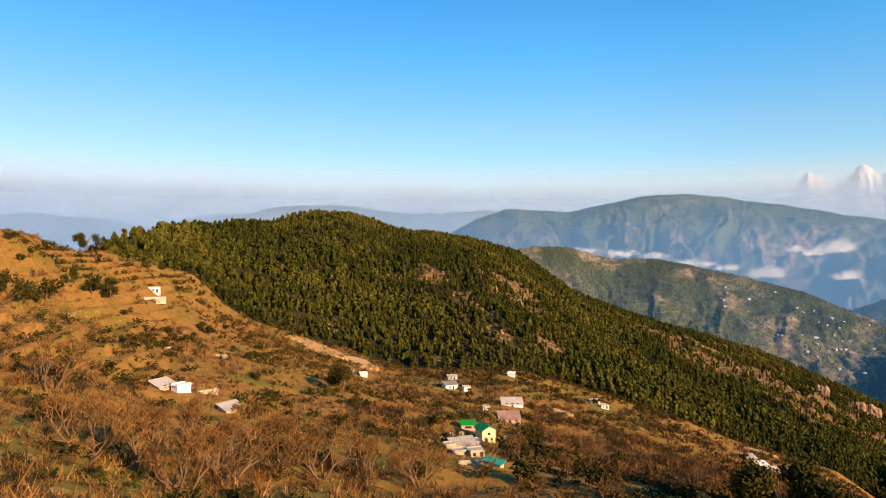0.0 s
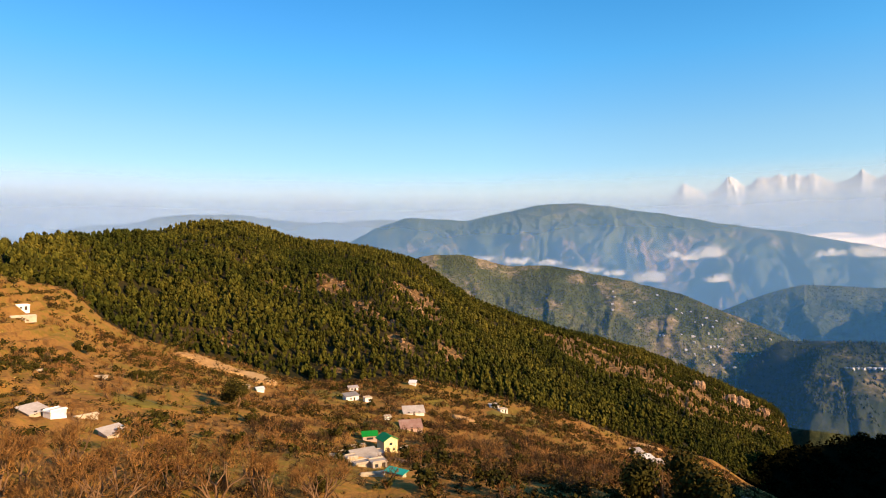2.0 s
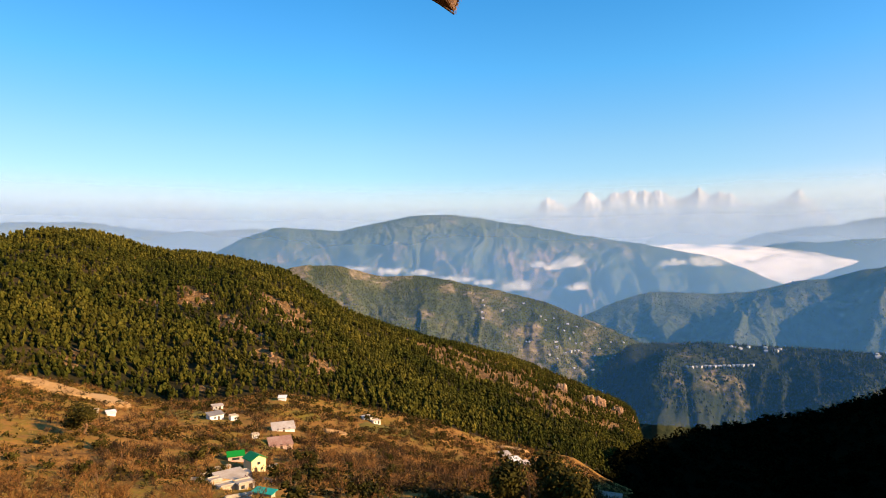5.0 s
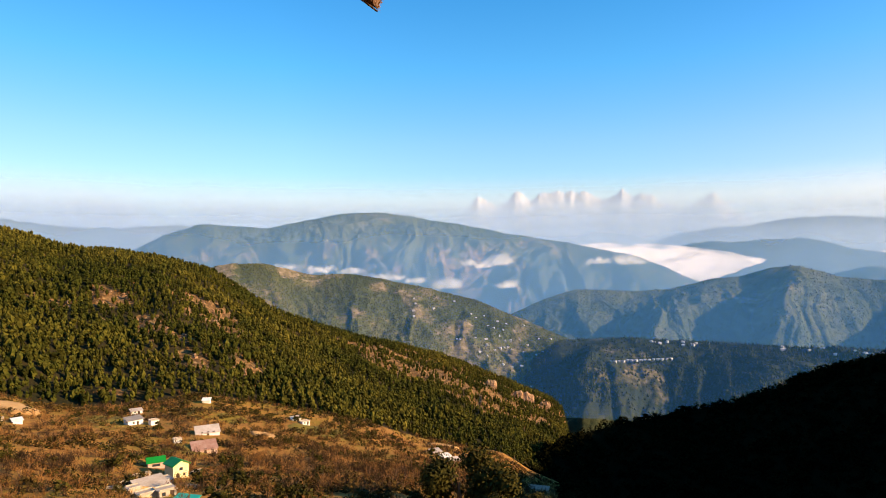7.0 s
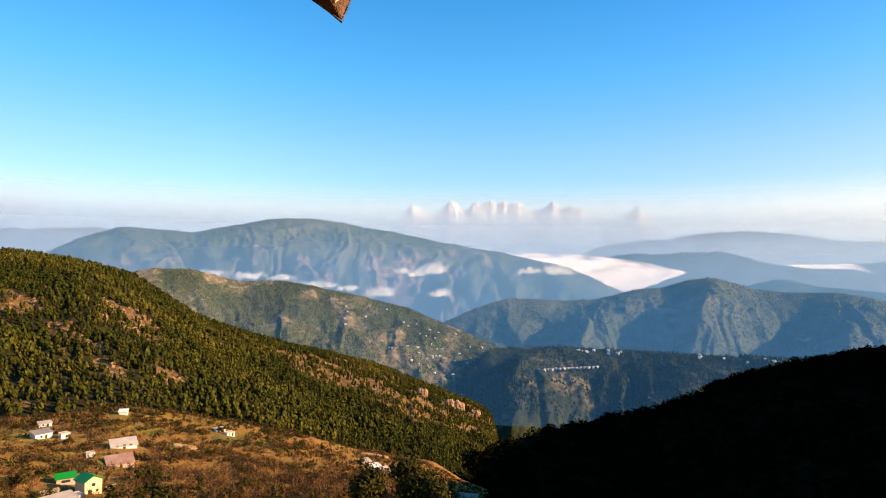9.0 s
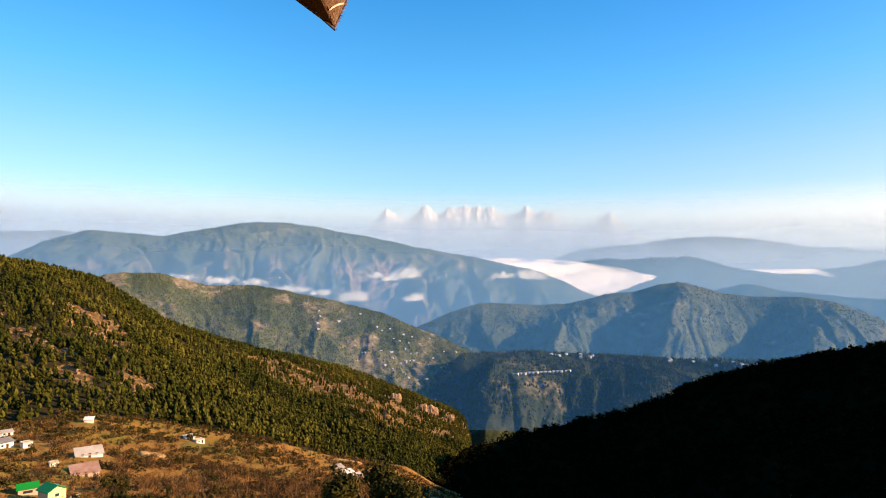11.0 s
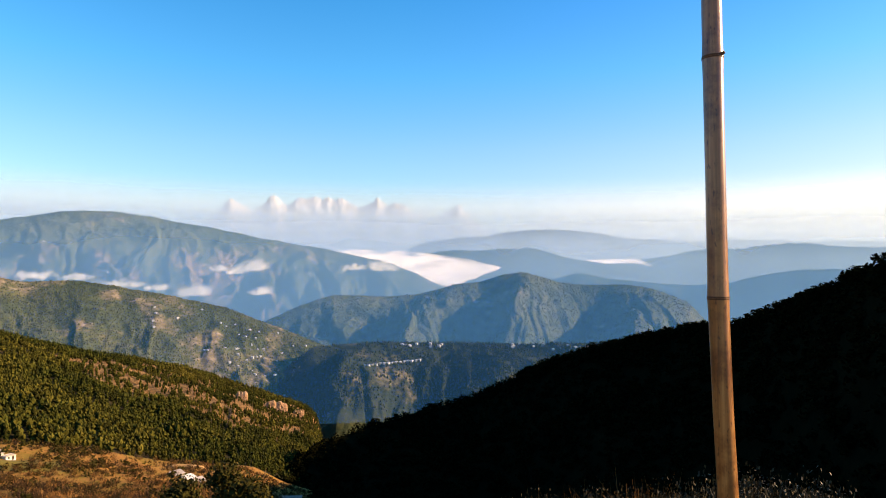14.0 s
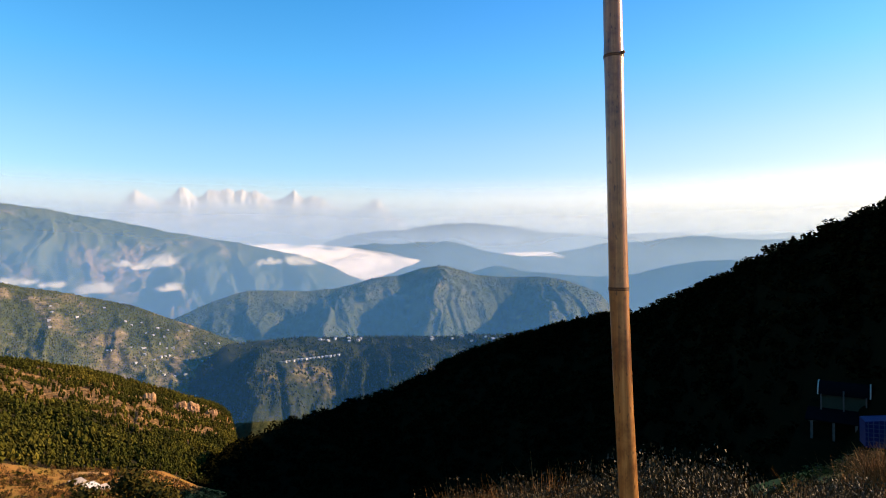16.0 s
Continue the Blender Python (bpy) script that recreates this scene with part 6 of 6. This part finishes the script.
def make_eave():
    """The pointed low corner of a thatched roof over the lookout, with a tan hem, stitches and fine fringe."""
    a, e, d = radians(23.1), radians(21.5), 0.5
    tip = Vector((d * math.sin(a), d * math.cos(a), EYE + d * math.tan(e)))
    t = thing("thatch_roof", tip.x, tip.y, tip.z, -24, "brown thatch mat roof corner with a stitched tan hem", "roof")
    # local axes: y away from the lookout, x to the right, z up; the mat runs back over the lookout
    back_l, back_r = Vector((-0.80, -1.15, 0.08)), Vector((-0.33, -1.25, 0.10))
    rows, cols = 22, 14
    V, F = [], []
    for lay in (0.0, 0.03):
        for i in range(rows):
            f = (i / (rows - 1)) ** 1.5
            L, R = back_l * f, back_r * f
            for j in range(cols):
                g = j / (cols - 1)
                p = L.lerp(R, g)
                V.append(p + Vector((0, 0, lay * min(1.0, f * 9) + 0.003 * noise.noise(p * 40) * min(1, f * 12))))
    n = rows * cols
    for k, flip in ((0, True), (n, False)):
        for i in range(rows - 1):
            for j in range(cols - 1):
                q = (k + i * cols + j, k + (i + 1) * cols + j, k + (i + 1) * cols + j + 1, k + i * cols + j + 1)
                F.append(q[::-1] if flip else q)
    for i in range(rows - 1):
        F.append((i * cols, (i + 1) * cols, n + (i + 1) * cols, n + i * cols))
        F.append((i * cols + cols - 1, n + i * cols + cols - 1, n + (i + 1) * cols + cols - 1, (i + 1) * cols + cols - 1))
    array_part("mat", np.array(V), np.array(F), THATCH, t)
    # tan flap that closes the corner, turning round to face the sun
    rng = np.random.default_rng(78)

    def flap(f, g, out=0.0):
        lift = (0.2 + 0.1 * f) / (0.5 - 1.25 * f) - 0.4
        near, far = back_r * f, Vector((0.20 * lift, 0.0, 0.5 * lift))
        k = g ** 1.7
        p = Vector((near.x + (far.x - near.x) * g, near.y + (far.y - near.y) * k, near.z + (far.z - near.z) * (0.5 * g + 0.5 * k)))
        return p + Vector((0.6, -0.8, -0.2)) * out

    V, F, m, n2 = [], [], 40, 14
    for i in range(m):
        f = 0.12 * (i / (m - 1)) ** 1.3
        for j in range(n2):
            g = j / (n2 - 1)
            V.append(flap(f, g, 0.0009 * noise.noise(Vector((g * 9, f * 260, 3))) + 0.0006 * noise.noise(Vector((g * 30, f * 700, 8)))))
    k = len(V)
    V += [v + Vector((0.001, 0.005, 0.003)) for v in V]
    for i in range(m - 1):
        for j in range(n2 - 1):
            q = (i * n2 + j, i * n2 + j + 1, (i + 1) * n2 + j + 1, (i + 1) * n2 + j)
            F += [q, tuple(c + k for c in q[::-1])]
        F += [(i * n2, (i + 1) * n2, (i + 1) * n2 + k, i * n2 + k), (i * n2 + n2 - 1, i * n2 + n2 - 1 + k, (i + 1) * n2 + n2 - 1 + k, (i + 1) * n2 + n2 - 1)]
    array_part("hem", np.array(V), np.array(F), FRINGE, t)
    # fine dry fibres along the flap's edge
    V, F = [], []
    for k in range(420):
        p = np.array(flap(0.11 * rng.uniform(0, 1), 1.0))
        q = p + np.array([abs(rng.normal(0.0010, 0.0008)), rng.normal(0, 0.001), -abs(rng.normal(0.001, 0.0015))])
        tube(V, F, p, q, 0.0002, 0.0001, 3)
    tagged(array_part("fringe", np.array(V), np.array(F), FRINGE, t), kind="stuff")
    # a row of pale stitches across the flap
    for k in range(15):
        p = flap(0.021 + 0.0006 * k, 0.15 + 0.052 * k, 0.0016)
        bm = bmesh.new()
        bmesh.ops.create_icosphere(bm, subdivisions=1, radius=0.0007, matrix=Matrix.Translation(p) @ Matrix.Rotation(0.5, 4, "Y") @ Matrix.Diagonal((1.0, 1.0, 1.9, 1)))
        part("stitch", bm, STITCH, t)
    # thin dark batten along the shaded edge, its end sticking out at the tip
    V, F = [], []
    tube(V, F, np.array((0.0006, 0.0, -0.0022)), np.array(back_l) * 0.012, 0.0007, 0.0011, 6)
    tube(V, F, np.array(back_l) * 0.012, np.array(back_l), 0.0011, 0.003, 6)
    array_part("batten", np.array(V), np.array(F), THATCH, t, True)


make_eave()

# bushes close below the lookout
NEAR_LEAF = surface("near_leaves", [(0.28, (0.010, 0.008, 0.003)), (0.50, (0.036, 0.027, 0.009)), (0.72, (0.09, 0.064, 0.022))], 0.5, 5.0, 0.6, 0.0, 1, 0.2, 0.6)
SPRIG = []
for i in range(4):
    V, F = leafy_shape(950 + i, 1300, 0.85, 0.033, 0.25)
    Q = V.reshape(-1, 4, 3)
    mid = Q.mean(1, keepdims=True)
    Q = mid + (Q - mid) * np.array([0.55, 0.55, 1.5])
    SPRIG.append((Q.reshape(-1, 3), F))
SPRIG_ME = [mesh_of("foliage", V, F, NEAR_LEAF, False) for V, F in SPRIG]
STEM_ME = [mesh_of("stem", *twig_shape(970 + i, 24, 0.03, 0.4), BARK, False) for i in range(2)]
rng = np.random.default_rng(960)
for k in range(85):
    az = rng.uniform(56, 98)
    r = rng.uniform(15, 36)
    x, y = ring(az, r)
    z = float(ground_z(az, r))
    top = EYE - r * math.tan(radians(rng.uniform(-0.2, 1.5) + float(np.interp(az, [56, 72, 75, 78.5, 81.5, 83, 86, 90], [19.6, 17.8, 15.5, 14.5, 15.3, 17.2, 16.2, 15.0]))))
    h = max(1.0, min(5.4, top - z))
    t = thing("bush", float(x), float(y), z - 0.1, rng.uniform(0, 360), "olive green leafy bush below the lookout", "bush", "bushes below the lookout")
    for name, me in (("foliage", SPRIG_ME[k % 4]), ("stem", STEM_ME[k % 2])):
        ob = new(name, me)
        ob.parent = t
        ob.scale = (h * 1.25, h * 1.25, h * 1.05) if name == "foliage" else (h * 0.5, h * 0.5, h * 0.55)
for k, (az, el, r) in enumerate([(66.5, -18.8, 30), (62.0, -19.8, 30), (86.5, -16.6, 55), (91.2, -13.9, 75), (93.2, -14.2, 72), (95.5, -14.6, 68), (89.6, -15.4, 70), (60.0, -20.2, 30), (57.5, -20.6, 30), (92.3, -15.6, 60)]):
    x, y = ring(az, r)
    gz = float(ground_z(az, r))
    h = min(5.0, max(1.6, EYE + r * math.tan(radians(el)) - gz))
    t = thing("dry_bush", float(x), float(y), gz - 0.1, 40 * k, "dry leafless tan bush below the lookout", "bush", "dry bushes below the lookout")
    me = mesh_of("twig", *twig_shape(980 + k, 1500, 0.014, 0.75), TWIG, False)
    ob = new("twig", me)
    ob.parent = t
    ob.scale = (h * 0.9, h * 0.9, h)
